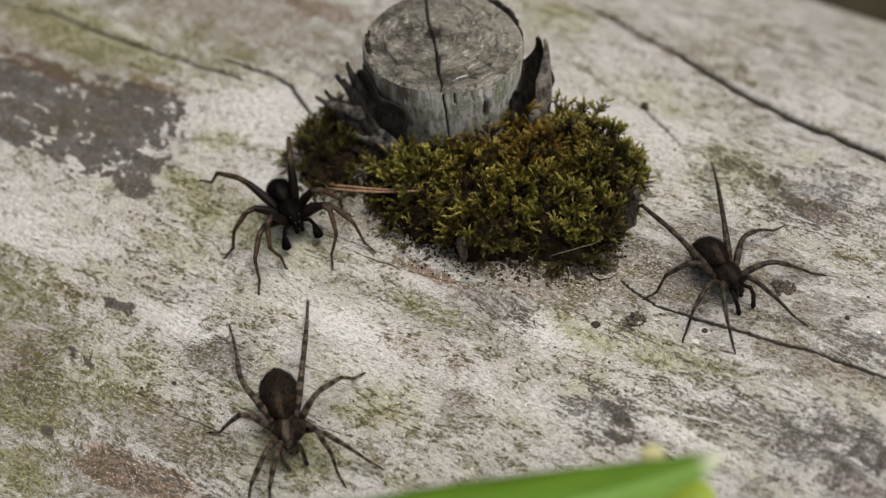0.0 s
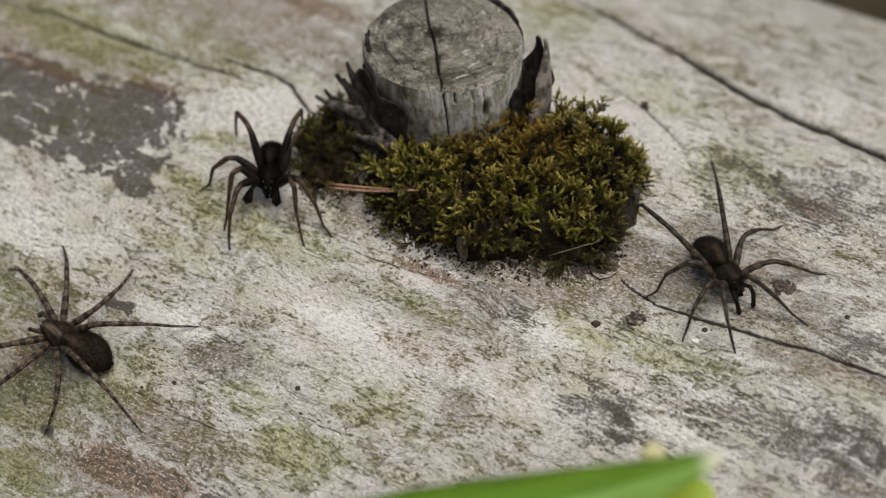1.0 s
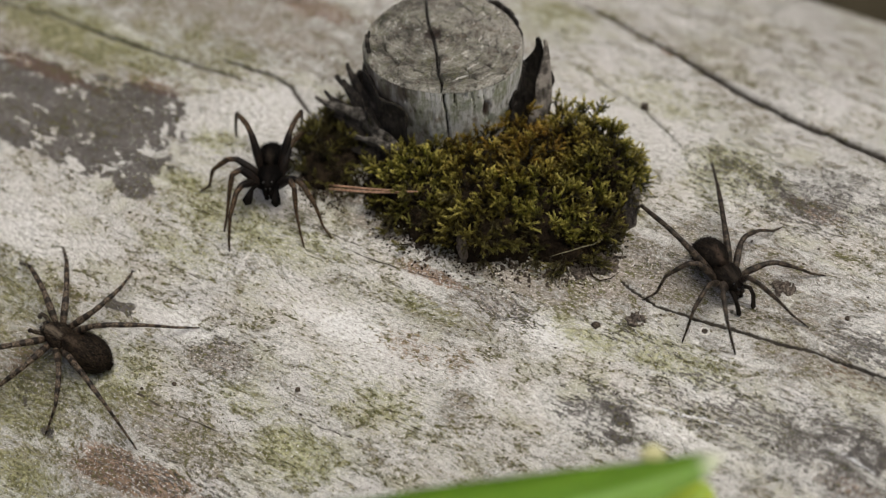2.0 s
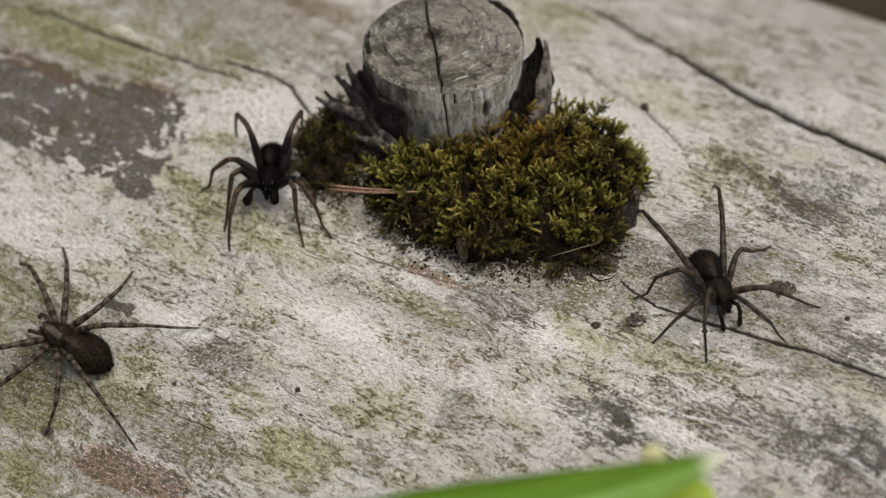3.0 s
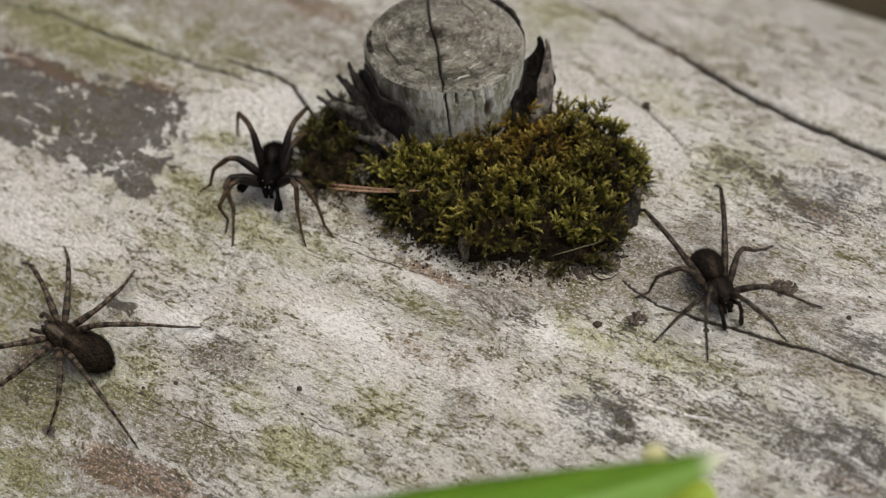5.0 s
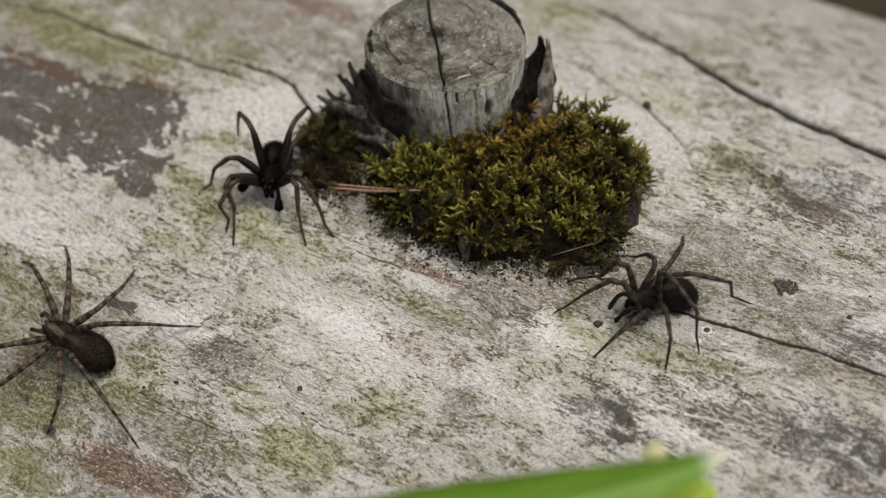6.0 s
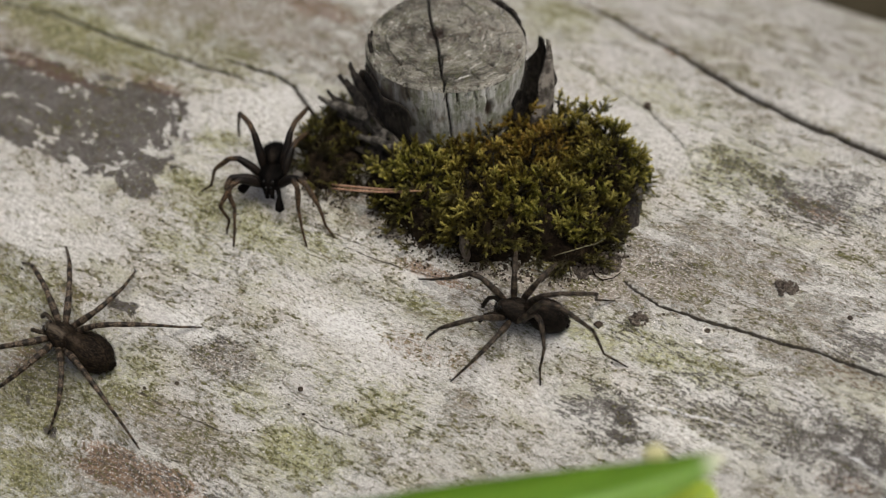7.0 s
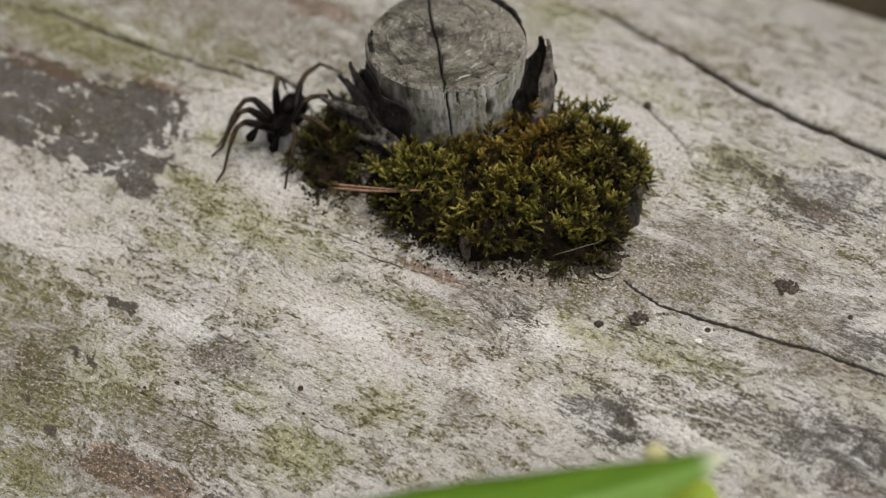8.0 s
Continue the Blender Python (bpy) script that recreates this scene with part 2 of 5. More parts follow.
def bark_material(name, low, high, worn, share):
    n = Nodes(name, 0.7, 0.35)
    p = n.local((1000, 1000, 1000))
    st = n.noise(n.stretch(p, (3.0, 3.0, 0.9)), 1.0, 6, 0.7)
    bl = n.noise(p, 0.9, 5, 0.65)
    fine = n.noise(p, 5.0, 4, 0.75)
    col = n.mix(n.ramp(st, 0.35, 0.7), low, high)
    col = n.mix(n.ramp(bl, 0.57 - share, 0.70 - share, 0, 0.8), col, worn)
    col = n.mix(n.ramp(bl, 0.40, 0.30, 0, 0.5), col, (0.06, 0.065, 0.02))
    col = n.mix(n.ramp(fine, 0.55, 0.68, 0, 0.7), col, low)
    col = n.mix(n.ramp(fine, 0.38, 0.28, 0, 0.7), col, tuple(1.5 * c for c in worn))
    return n.done(col, None, n.bump(n.math("ADD", st, n.math("MULTIPLY", fine, 0.4)), 0.35, 1.0))


def moss_material():
    n = Nodes("moss_leaf", 0.5, 0.35)
    isl = n.tree.nodes.new("ShaderNodeNewGeometry").outputs["Random Per Island"]
    tip, zone = n.attr("tip"), n.attr("zone")
    p = n.local((1000, 1000, 1000))
    green = n.mix(isl, (0.045, 0.058, 0.005), (0.25, 0.232, 0.02))
    green = n.mix(n.ramp(n.noise(p, 0.25, 3), 0.42, 0.6, 0, 0.6), green, (0.13, 0.09, 0.012))
    green = n.mix(zone, green, n.mix(isl, (0.13, 0.062, 0.008), (0.34, 0.20, 0.03)))
    # Near-black foot: shade between the shoots put into the leaf colour, over natural brown.
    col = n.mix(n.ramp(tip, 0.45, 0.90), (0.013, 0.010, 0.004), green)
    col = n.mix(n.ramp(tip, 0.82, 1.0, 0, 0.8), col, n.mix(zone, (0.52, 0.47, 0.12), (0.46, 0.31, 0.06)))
    # Brown of old low shoots, with the front face's shade painted in.
    col = n.mix(n.attr("dead_shade"), col, (0.03, 0.023, 0.010))
    return n.done(col)


def plain(name, a, b, scale=3.0, rough=0.7, spec=0.3, depth=0.1):
    n = Nodes(name, rough, spec)
    p = n.local((1000, 1000, 1000))
    f = n.noise(p, scale, 5, 0.65)
    return n.done(n.mix(n.ramp(f, 0.3, 0.7), a, b), None, n.bump(f, depth, 0.8))


def spider_body_material(name, low, high, band, strength, start, end, rough=0.6, spec=0.08):
    n = Nodes(name, rough, spec)
    p = n.local((1000, 1000, 1000))
    f = n.noise(n.stretch(p, (2.5, 6, 6)), 1.0, 5, 0.7)
    bl = n.noise(p, 1.3, 4, 0.6)
    col = n.mix(n.ramp(f, 0.38, 0.66), low, high)
    col = n.mix(n.ramp(bl, 0.50, 0.7, 0, 0.5), col, tuple(0.5 * c for c in low))
    sep = n.make("ShaderNodeSeparateXYZ", Vector=p)
    side = n.math("ABSOLUTE", n.math("ADD", sep.outputs[1], n.math("MULTIPLY", n.math("SUBTRACT", bl, 0.5), 0.35)))
    stripe = n.math("MULTIPLY", n.ramp(side, 0.42, 0.05), n.ramp(sep.outputs[0], start, end, 0.0, strength))
    stripe = n.math("MULTIPLY", stripe, n.ramp(f, 0.36, 0.58, 0.25, 1.0))
    col = n.mix(stripe, col, band)
    fleck = n.noise(n.stretch(p, (4, 9, 9), (3, 1, 2)), 1.0, 3, 0.6)
    col = n.mix(n.ramp(fleck, 0.58, 0.68, 0, 0.55 * strength), col, band)
    return n.done(col, None, n.bump(f, 0.12, 1.0))


def spider_leg_material(name, low, high, spacing=7.0, dark=0.5):
    n = Nodes(name, 0.5, 0.22)
    p = n.local((1000, 1000, 1000))
    sep = n.make("ShaderNodeSeparateXYZ", Vector=p)
    f = n.noise(p, 6.0, 4, 0.7)
    wave = n.math("SINE", n.math("ADD", n.math("MULTIPLY", sep.outputs[0], spacing), n.math("MULTIPLY", f, 4.0)))
    col = n.mix(n.ramp(f, 0.35, 0.65), low, high)
    col = n.mix(n.ramp(wave, 0.0, 0.5, 0, dark), col, tuple(0.3 * c for c in low))
    return n.done(col, None, n.bump(f, 0.06, 0.8))


def leaf_material(name, low, high):
    n = Nodes(name, 0.42, 0.4)
    g = n.attr("blade", True)
    sep = n.make("ShaderNodeSeparateXYZ", Vector=g)
    vein = n.noise(n.stretch(g, (0.06, 5.0, 1)), 1.0, 4, 0.6)
    big = n.noise(n.stretch(g, (0.15, 0.5, 1)), 1.0, 3, 0.6)
    col = n.mix(n.ramp(vein, 0.35, 0.65), low, high)
    col = n.mix(n.ramp(big, 0.5, 0.7, 0, 0.4), col, (0.18, 0.36, 0.04))
    col = n.mix(n.ramp(n.math("ABSOLUTE", sep.outputs[1]), 0.22, 0.05, 0, 0.6), col, (0.20, 0.36, 0.09))
    col = n.mix(n.ramp(sep.outputs[0], 2.0, 0.3), col, (0.62, 0.64, 0.50))
    n.out.inputs["Subsurface Weight"].default_value = 0.15
    n.out.inputs["Subsurface Radius"].default_value = (0.001, 0.002, 0.0005)
    return n.done(col, None, n.bump(vein, 0.08, 0.6))


def ground_material():
    n = Nodes("dark_forest_soil", 0.95, 0.1)
    p = n.local((1, 1, 1))
    a = n.noise(p, 9.0, 6, 0.65)
    b = n.noise(p, 120.0, 6, 0.7)
    col = n.mix(n.ramp(a, 0.35, 0.65), (0.028, 0.022, 0.015), (0.055, 0.048, 0.028))
    col = n.mix(n.ramp(b, 0.45, 0.7, 0, 0.7), col, (0.075, 0.062, 0.04))
    return n.done(col, None, n.bump(b, 6.0, 1.0))


LOG = log_material()
CUT = cut_wood_material()
SIDE = stub_side_material()
BARK = bark_material("dark_weathered_bark", (0.006, 0.005, 0.004), (0.055, 0.044, 0.034), (0.15, 0.13, 0.11), 0.0)
BARK_GREY = bark_material("grey_weathered_bark", (0.018, 0.015, 0.012), (0.10, 0.088, 0.074), (0.24, 0.22, 0.19), 0.10)
BARK_PALE = bark_material("pale_grey_weathered_bark", (0.05, 0.043, 0.036), (0.19, 0.17, 0.145), (0.34, 0.31, 0.27), 0.10)
MOSS = moss_material()
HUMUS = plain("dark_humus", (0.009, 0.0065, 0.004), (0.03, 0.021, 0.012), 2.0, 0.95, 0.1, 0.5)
LEAF = leaf_material("green_leaf_blade", (0.075, 0.165, 0.008), (0.145, 0.27, 0.018))
YOUNG_LEAF = leaf_material("young_yellow_green_leaf", (0.26, 0.36, 0.02), (0.42, 0.52, 0.06))
SOIL = ground_material()
NEEDLE = plain("dry_pine_needle", (0.15, 0.075, 0.042), (0.42, 0.27, 0.18), 4.0, 0.5, 0.4, 0.04)
DIRT = plain("dark_dirt_crumb", (0.035, 0.026, 0.02), (0.10, 0.08, 0.062), 5.0, 0.9, 0.15, 0.2)
CLAY = plain("dry_brown_clod", (0.085, 0.067, 0.055), (0.20, 0.172, 0.145), 4.0, 0.95, 0.1, 0.4)
STRAW = plain("pale_dry_stem", (0.09, 0.08, 0.045), (0.20, 0.18, 0.11), 4.0, 0.6, 0.3, 0.05)
CHALK = plain("white_lichen_crust", (0.50, 0.49, 0.45), (0.78, 0.77, 0.73), 6.0, 0.85, 0.2, 0.1)
EYE_BLACK = plain("spider_eye", (0.004, 0.004, 0.004), (0.01, 0.01, 0.01), 2.0, 0.08, 0.6, 0.0)
BUD = plain("pale_bud", (0.42, 0.42, 0.20), (0.60, 0.58, 0.34), 1.5, 0.6, 0.3, 0.1)

# ---- building helpers ----


def mesh_mm(name, verts, faces, smooth=True):
    me = bpy.data.meshes.new(name)
    v = np.asarray(verts, dtype=np.float32) * MM
    if isinstance(faces, list):
        me.from_pydata(v.tolist(), [], faces)
    else:
        count, sides = faces.shape
        me.vertices.add(len(v))
        me.vertices.foreach_set("co", v.ravel())
        me.loops.add(count * sides)
        me.loops.foreach_set("vertex_index", faces.astype(np.int32).ravel())
        me.polygons.add(count)
        me.polygons.foreach_set("loop_start", np.arange(0, count * sides, sides, dtype=np.int32))
    me.update(calc_edges=True)
    if smooth:
        me.polygons.foreach_set("use_smooth", np.ones(len(me.polygons), dtype=bool))
    return me


def part(name, me, material, parent=None, label="", m=None):
    """One mesh object under a thing or a part. me: a mesh, or a bmesh in millimetres."""
    if isinstance(me, bmesh.types.BMesh):
        bm, me = me, bpy.data.meshes.new(name)
        bmesh.ops.scale(bm, vec=(MM, MM, MM), verts=bm.verts)
        for f in bm.faces:
            f.smooth = True
        bm.to_mesh(me)
        bm.free()
    me.materials.clear()
    me.materials.append(material)
    ob = new(name, me)
    if parent:
        ob.parent = parent
    if label:
        ob["label"] = label
    if m is not None:
        ob.matrix_basis = m
    return ob


def layer(me, name, values):
    values = np.asarray(values, dtype=np.float32)
    a = me.attributes.new(name, "FLOAT_VECTOR" if values.ndim == 2 else "FLOAT", "POINT")
    a.data.foreach_set("vector" if values.ndim == 2 else "value", values.ravel())


TABLES = {}


def vnoise(x, y, seed):
    """Smooth value noise, 0 to 1, on arrays."""
    if seed not in TABLES:
        TABLES[seed] = np.random.RandomState(seed).rand(256, 256)
    table = TABLES[seed]
    xi, yi = np.floor(x).astype(int), np.floor(y).astype(int)
    fx, fy = x - xi, y - yi
    fx, fy = fx * fx * (3 - 2 * fx), fy * fy * (3 - 2 * fy)
    a, b = table[xi % 256, yi % 256], table[(xi + 1) % 256, yi % 256]
    c, d = table[xi % 256, (yi + 1) % 256], table[(xi + 1) % 256, (yi + 1) % 256]
    return (a * (1 - fx) + b * fx) * (1 - fy) + (c * (1 - fx) + d * fx) * fy


def fbm(x, y, seed, octaves=4):
    total, amp, norm = 0, 1.0, 0
    for i in range(octaves):
        total, norm = total + amp * vnoise(x * 2 ** i, y * 2 ** i, seed + i), norm + amp
        amp *= 0.55
    return total / norm


def on_log(u, v, h=0.0):
    """The place, in mm, u along the log and v round it from its top, h above its wood."""
    a = v / LOG_R
    return AXIS * u + ACROSS * ((LOG_R + h) * math.sin(a)) + UP * ((LOG_R + h) * math.cos(a) - LOG_R)


def log_pose(u, v, turn=0.0, h=0.0):
    """A pose on the log, z along its normal, x turned from the log's axis (degrees)."""
    a = v / LOG_R
    n = ACROSS * math.sin(a) + UP * math.cos(a)
    t = ACROSS * math.cos(a) - UP * math.sin(a)
    x = AXIS * math.cos(radians(turn)) + t * math.sin(radians(turn))
    m = Matrix((x, n.cross(x), n)).transposed().to_4x4()
    m.translation = on_log(u, v, h) * MM
    return m


def grid_faces(rows, cols):
    i = np.arange((rows - 1) * (cols - 1))
    r, c = i // (cols - 1), i % (cols - 1)
    a = r * cols + c
    return np.stack([a, a + 1, a + cols + 1, a + cols], 1)


def line_distance(u, v, points):
    best = np.full(u.shape, 1e9)
    along = np.zeros(u.shape)
    total = sum(math.dist(a, b) for a, b in zip(points, points[1:]))
    run = 0.0
    for (au, av), (bu, bv) in zip(points, points[1:]):
        du, dv = bu - au, bv - av
        s = np.clip(((u - au) * du + (v - av) * dv) / (du * du + dv * dv), 0, 1)
        dist = np.hypot(u - au - s * du, v - av - s * dv)
        near = dist < best
        best = np.where(near, dist, best)
        along = np.where(near, (run + s * math.hypot(du, dv)) / total, along)
        run += math.hypot(du, dv)
    return best, along


def tube(bm, points, radii, sides=8, cap=True):
    """A round tube along points (mm), added to bm."""
    pts = [Vector(q) for q in points]
    rings = []
    ref = Vector((0, 0, 1))
    for i, q in enumerate(pts):
        way = (pts[min(i + 1, len(pts) - 1)] - pts[max(i - 1, 0)]).normalized()
        side = way.cross(ref)
        if side.length < 0.05:
            side = way.cross(Vector((0, 1, 0)))
        side.normalize()
        other = way.cross(side)
        rings.append([bm.verts.new(q + (side * math.cos(k * math.tau / sides) + other * math.sin(k * math.tau / sides)) * radii[i]) for k in range(sides)])
    for a, b in zip(rings, rings[1:]):
        for k in range(sides):
            bm.faces.new((a[k], a[(k + 1) % sides], b[(k + 1) % sides], b[k]))
    if cap:
        bm.faces.new(rings[0][::-1])
        bm.faces.new(rings[-1])
    return bm


# ---- ground ----
def build_ground():
    bm = bmesh.new()
    bmesh.ops.create_grid(bm, x_segments=60, y_segments=60, size=2.0)
    for q in bm.verts:
        r = max(abs(q.co.x), abs(q.co.y))
        q.co.z = 0.012 * noise.noise(q.co * 6) - 0.004
        if r > 1.9:
            q.co.x, q.co.y, q.co.z = q.co.x * 400, q.co.y * 400, -0.01
    me = bpy.data.meshes.new("ground")
    bm.to_mesh(me)
    bm.free()
    me.materials.append(SOIL)
    ground = new("ground", me)
    ground.location.z = -2 * LOG_R * MM
    tagged(ground, "dark damp forest soil under the log", "ground", kind="structure")


# ---- the log ----
CRACKS = (
    # points along the crack (u, v), width, depth, dirt in it
    (((-43, -5.6), (-38.1, -4.4), (-31.1, -4.5), (-25.3, -4.1), (-21.8, -4.0), (-19.2, -3.5), (-16.0, -3.6)), 0.2, 0.45, 0.36),
    (((-20.9, -2.3), (-16.8, -1.9), (-13.9, -2.3), (-10.6, -4.5)), 0.16, 0.5, 0.6),
    (((1.1, 23.4), (6.3, 22.1), (12.8, 20.1), (19.1, 17.8), (24.9, 16.3), (29.1, 15.9), (33.6, 15.4), (60, 13.5)), 0.36, 1.3, 0.9),
    (((5.3, 13.3), (10.0, 11.4), (14.0, 10.2), (19.0, 7.0)), 0.13, 0.5, 0.42),
    (((20.5, -8.9), (23.8, -9.7), (27.9, -9.4), (31.8, -8.8), (35.2, -8.3), (38.7, -8.2), (41.7, -8.0), (60, -7)), 0.105, 0.45, 0.95),
    (((29.4, 10.9), (30.0, 10.0), (31.2, 9.1), (32.2, 8.4)), 0.10, 0.3, 0.3),
    (((8.5, 30.8), (15.5, 27.5), (23.2, 24.2), (31.5, 22.3)), 0.15, 0.3, 0.16),
)
# hairline checks: points (u, v), half width
CHECKS = (
    (((-9.1, -33.4), (-5.4, -33.7), (-2.2, -33.5), (-0.3, -33.4)), 0.055), (((2.8, -29.6), (5.7, -29.9), (9.0, -29.5)), 0.05),
    (((-1.7, -15.5), (2.0, -15.6), (5.0, -15.3), (8.7, -14.7)), 0.055), (((-4.0, -14.6), (-1.0, -14.9), (1.5, -14.7)), 0.05),
    (((9.6, -27.2), (12.4, -27.0), (14.4, -27.3)), 0.04), (((-7.4, -36.1), (-4.2, -36.3), (-2.0, -36.0)), 0.04),
)
DARK = ((-33.5, -13.2, 6.4, 3.0, 1.15), (-26.4, -12.9, 5.8, 3.1, 1.1), (-26.0, -16.6, 4.5, 1.6, 0.85), (-20.3, -16.2, 2.6, 2.0, 0.95), (-33.1, -17.2, 3.2, 1.5, 1.10), (-23.9, -10.5, 3.2, 2.2, 1.10), (24.6, -20.0, 1.8, 1.0, 0.55), (27.4, -21.4, 3.2, 0.5, 0.70), (-15.1, -32.9, 1.3, 0.7, 0.65), (-14.4, -27.9, 1.6, 0.8, 0.50), (-17.7, -37.8, 1.2, 0.5, 0.45), (42.4, -14.8, 3.0, 1.4, 0.55), (29.5, 5.7, 2.0, 1.1, 0.70), (26.5, 6.6, 1.1, 1.0, 0.50), (-14.1, -39.1, 0.8, 0.4, 0.45))
FLAKE = ((35.0, -15.8, 7.3, 1.9, 0.80), (40.7, -15.6, 5.9, 2.8, 0.95), (24.4, -20.2, 2.8, 2.0, 0.95), (30.9, -14.7, 4.2, 1.0, 0.60), (30.1, 6.0, 3.8, 2.7, 0.95), (32.7, 8.3, 3.1, 2.8, 0.60), (39.8, -6.2, 2.8, 2.1, 0.80), (13.7, -14.9, 2.9, 1.2, 0.70), (-3.2, -38.4, 5.2, 1.3, 0.45), (23.4, 6.8, 3.6, 3.4, 0.55), (22.9, -5.8, 2.9, 1.3, 0.40), (-4.9, -28.0, 2.4, 1.8, 0.50), (-18.4, -34.7, 3.0, 2.7, 0.40), (23.9, -13.1, 4.3, 1.0, 0.35))
ALGAE = ((-15.2, -42.8, 4.2, 1.8, 0.75), (-17.5, -39.0, 4.5, 3.0, 0.55), (-24.0, -29.5, 4.0, 2.0, 0.50), (-24.0, -2.0, 9.0, 2.6, 0.38), (-20, -32.5, 5, 3.0, 0.38), (-33.6, -5.4, 8.4, 2.6, 0.80), (-16.1, -10.9, 1.9, 1.4, 0.62), (-15.8, -15.7, 3.1, 1.1, 0.50), (-9.1, -17.5, 6.1, 1.7, 0.62), (-12.1, -21.3, 3.5, 1.3, 0.50), (-3.1, -16.2, 3.0, 0.9, 0.55), (-14.2, -33.4, 5.4, 3.1, 0.52), (-11.9, -34.9, 1.3, 0.8, 0.75), (5.2, -32.5, 3.5, 2.1, 0.68), (-0.8, -30.3, 2.9, 1.3, 0.50), (7.3, -26.6, 6.2, 1.8, 0.42), (20.4, -14.6, 2.9, 1.1, 0.60), (26.3, -13.4, 4.7, 1.7, 0.60), (23.0, 6.5, 3.1, 3.4, 0.60), (0.9, 19.0, 3.4, 2.7, 0.60), (8.2, -17.6, 2.9, 0.8, 0.55), (18.6, -14.3, 2.4, 0.8, 0.50), (26.6, 6.2, 2.6, 1.8, 0.50), (-39.4, -5.1, 9.0, 1.8, 0.50), (15.0, 12.2, 4.9, 2.3, 0.40))
# The row at -4.6, -10.9 mixes soil brown with painted shade beside the moss.
RUST = ((-8.2, -40.2, 3.0, 0.6, 1.20), (-3.6, -39.6, 3.4, 0.7, 1.20), (-24.6, -7.0, 5.0, 1.0, 0.60), (-4.6, -10.9, 2.8, 0.8, 0.80), (-7.4, -39.0, 3.6, 1.0, 1.20), (-3.4, -38.4, 2.8, 0.8, 1.10), (-19.1, -34.3, 1.2, 0.7, 1.20), (-19.4, -35.1, 1.0, 1.3, 0.90), (-34.7, -10.5, 5.5, 0.8, 0.85), (-24.5, -7.8, 2.7, 0.7, 0.95), (6.7, -14.8, 3.1, 0.6, 1.00), (8.6, -21.2, 2.9, 1.4, 0.62), (12.6, -20.7, 1.4, 1.8, 0.60), (-17.6, 7.8, 4.5, 1.5, 0.90), (12.2, 20.0, 1.2, 0.7, 1.00), (30.8, 5.4, 2.5, 1.2, 1.00), (42.4, -17.7, 3.1, 1.1, 0.70), (39.2, -9.3, 2.3, 0.9, 0.65), (-19.2, -28.4, 1.8, 0.5, 0.85), (19.6, 31.9, 10.5, 2.9, 0.30), (27.4, 31.5, 4.6, 4.0, 0.40), (14.6, -10.7, 2.9, 0.8, 0.55), (29.4, -9.8, 2.4, 0.7, 0.35))
# Rows round the moss foot put its soil and shade into the wood colour.
GREY = ((-9.0, -40.6, 5.0, 1.2, 0.70), (-15.0, -42.0, 4.2, 2.4, 0.60), (-19.6, -34.6, 3.4, 4.0, 0.90), (-25.5, -28.8, 3.4, 1.8, 0.75), (-5.0, -10.6, 3.2, 1.1, 1.30), (1.0, -12.6, 3.5, 0.8, 0.90), (-4.9, -28.0, 2.2, 1.6, 1.00), (-5.6, -35.0, 4.8, 1.7, 0.85), (14.2, -23.8, 1.2, 2.1, 0.70), (24.9, -2.1, 3.0, 4.1, 0.60), (23.2, -6.3, 3.4, 1.4, 1.00), (13.7, -14.9, 2.9, 1.2, 1.00), (29.0, -3.2, 4.4, 2.8, 0.55), (10.2, -17.5, 2.9, 1.4, 0.50), (33.4, -6.0, 4.3, 2.2, 0.50), (-8.1, -7.6, 1.0, 3.3, 0.40), (-16.9, -37.1, 3.4, 2.6, 0.70), (36.4, -9.1, 3.7, 1.5, 0.55), (-2.7, -35.8, 3.8, 1.3, 0.50), (-37.6, -7.5, 11.2, 2.9, 0.90), (20.3, 21.7, 10.0, 4.5, 0.10), (-24, 3, 14, 5, 0.75), (18.5, -9.8, 3.5, 1.6, 1.30), (21.5, -7.0, 4.5, 2.2, 1.10), (13.5, -12.4, 4.5, 1.0, 1.10), (30, 30, 14, 5, 0.15))
PALE = ((-14.3, -5.7, 4.5, 4.0, 0.70), (2.8, -21.8, 6.3, 1.6, 0.90), (18.5, -15.5, 3.8, 1.2, 1.00), (-8.5, -26.9, 3.0, 1.1, 0.80), (10.4, 8.3, 5.0, 5.0, 0.55), (17.6, 7.4, 4.0, 3.5, 0.50), (-25.2, -24.5, 6.2, 2.9, 0.60), (29.7, -14.9, 3.3, 1.0, 0.80), (29.9, -19.0, 2.8, 0.8, 0.80), (17.3, -21.7, 7.5, 1.4, 0.60), (-9.2, -12.9, 2.6, 3.1, 0.60), (22.8, 2.4, 3.6, 1.9, 0.60), (5.8, -23.9, 5.8, 1.4, 0.60), (26.0, -17.5, 2.8, 0.9, 0.70), (3.9, -15.3, 3.0, 0.8, 0.50), (27.9, 19.4, 3.3, 2.8, 0.50))


SCRATCHES = ((((25.2, -18.2), (29.5, -17.6), (35.3, -16.4)), 0.15), (((39.9, -15.3), (44.5, -16.0)), 0.17))


def spots(u, v, rows):
    total = np.zeros(u.shape)
    for cu, cv, ru, rv, amount in rows:
        total = np.maximum(total, amount * np.exp(-0.5 * (((u - cu) / ru) ** 2 + ((v - cv) / rv) ** 2) ** 1.5))
    return total


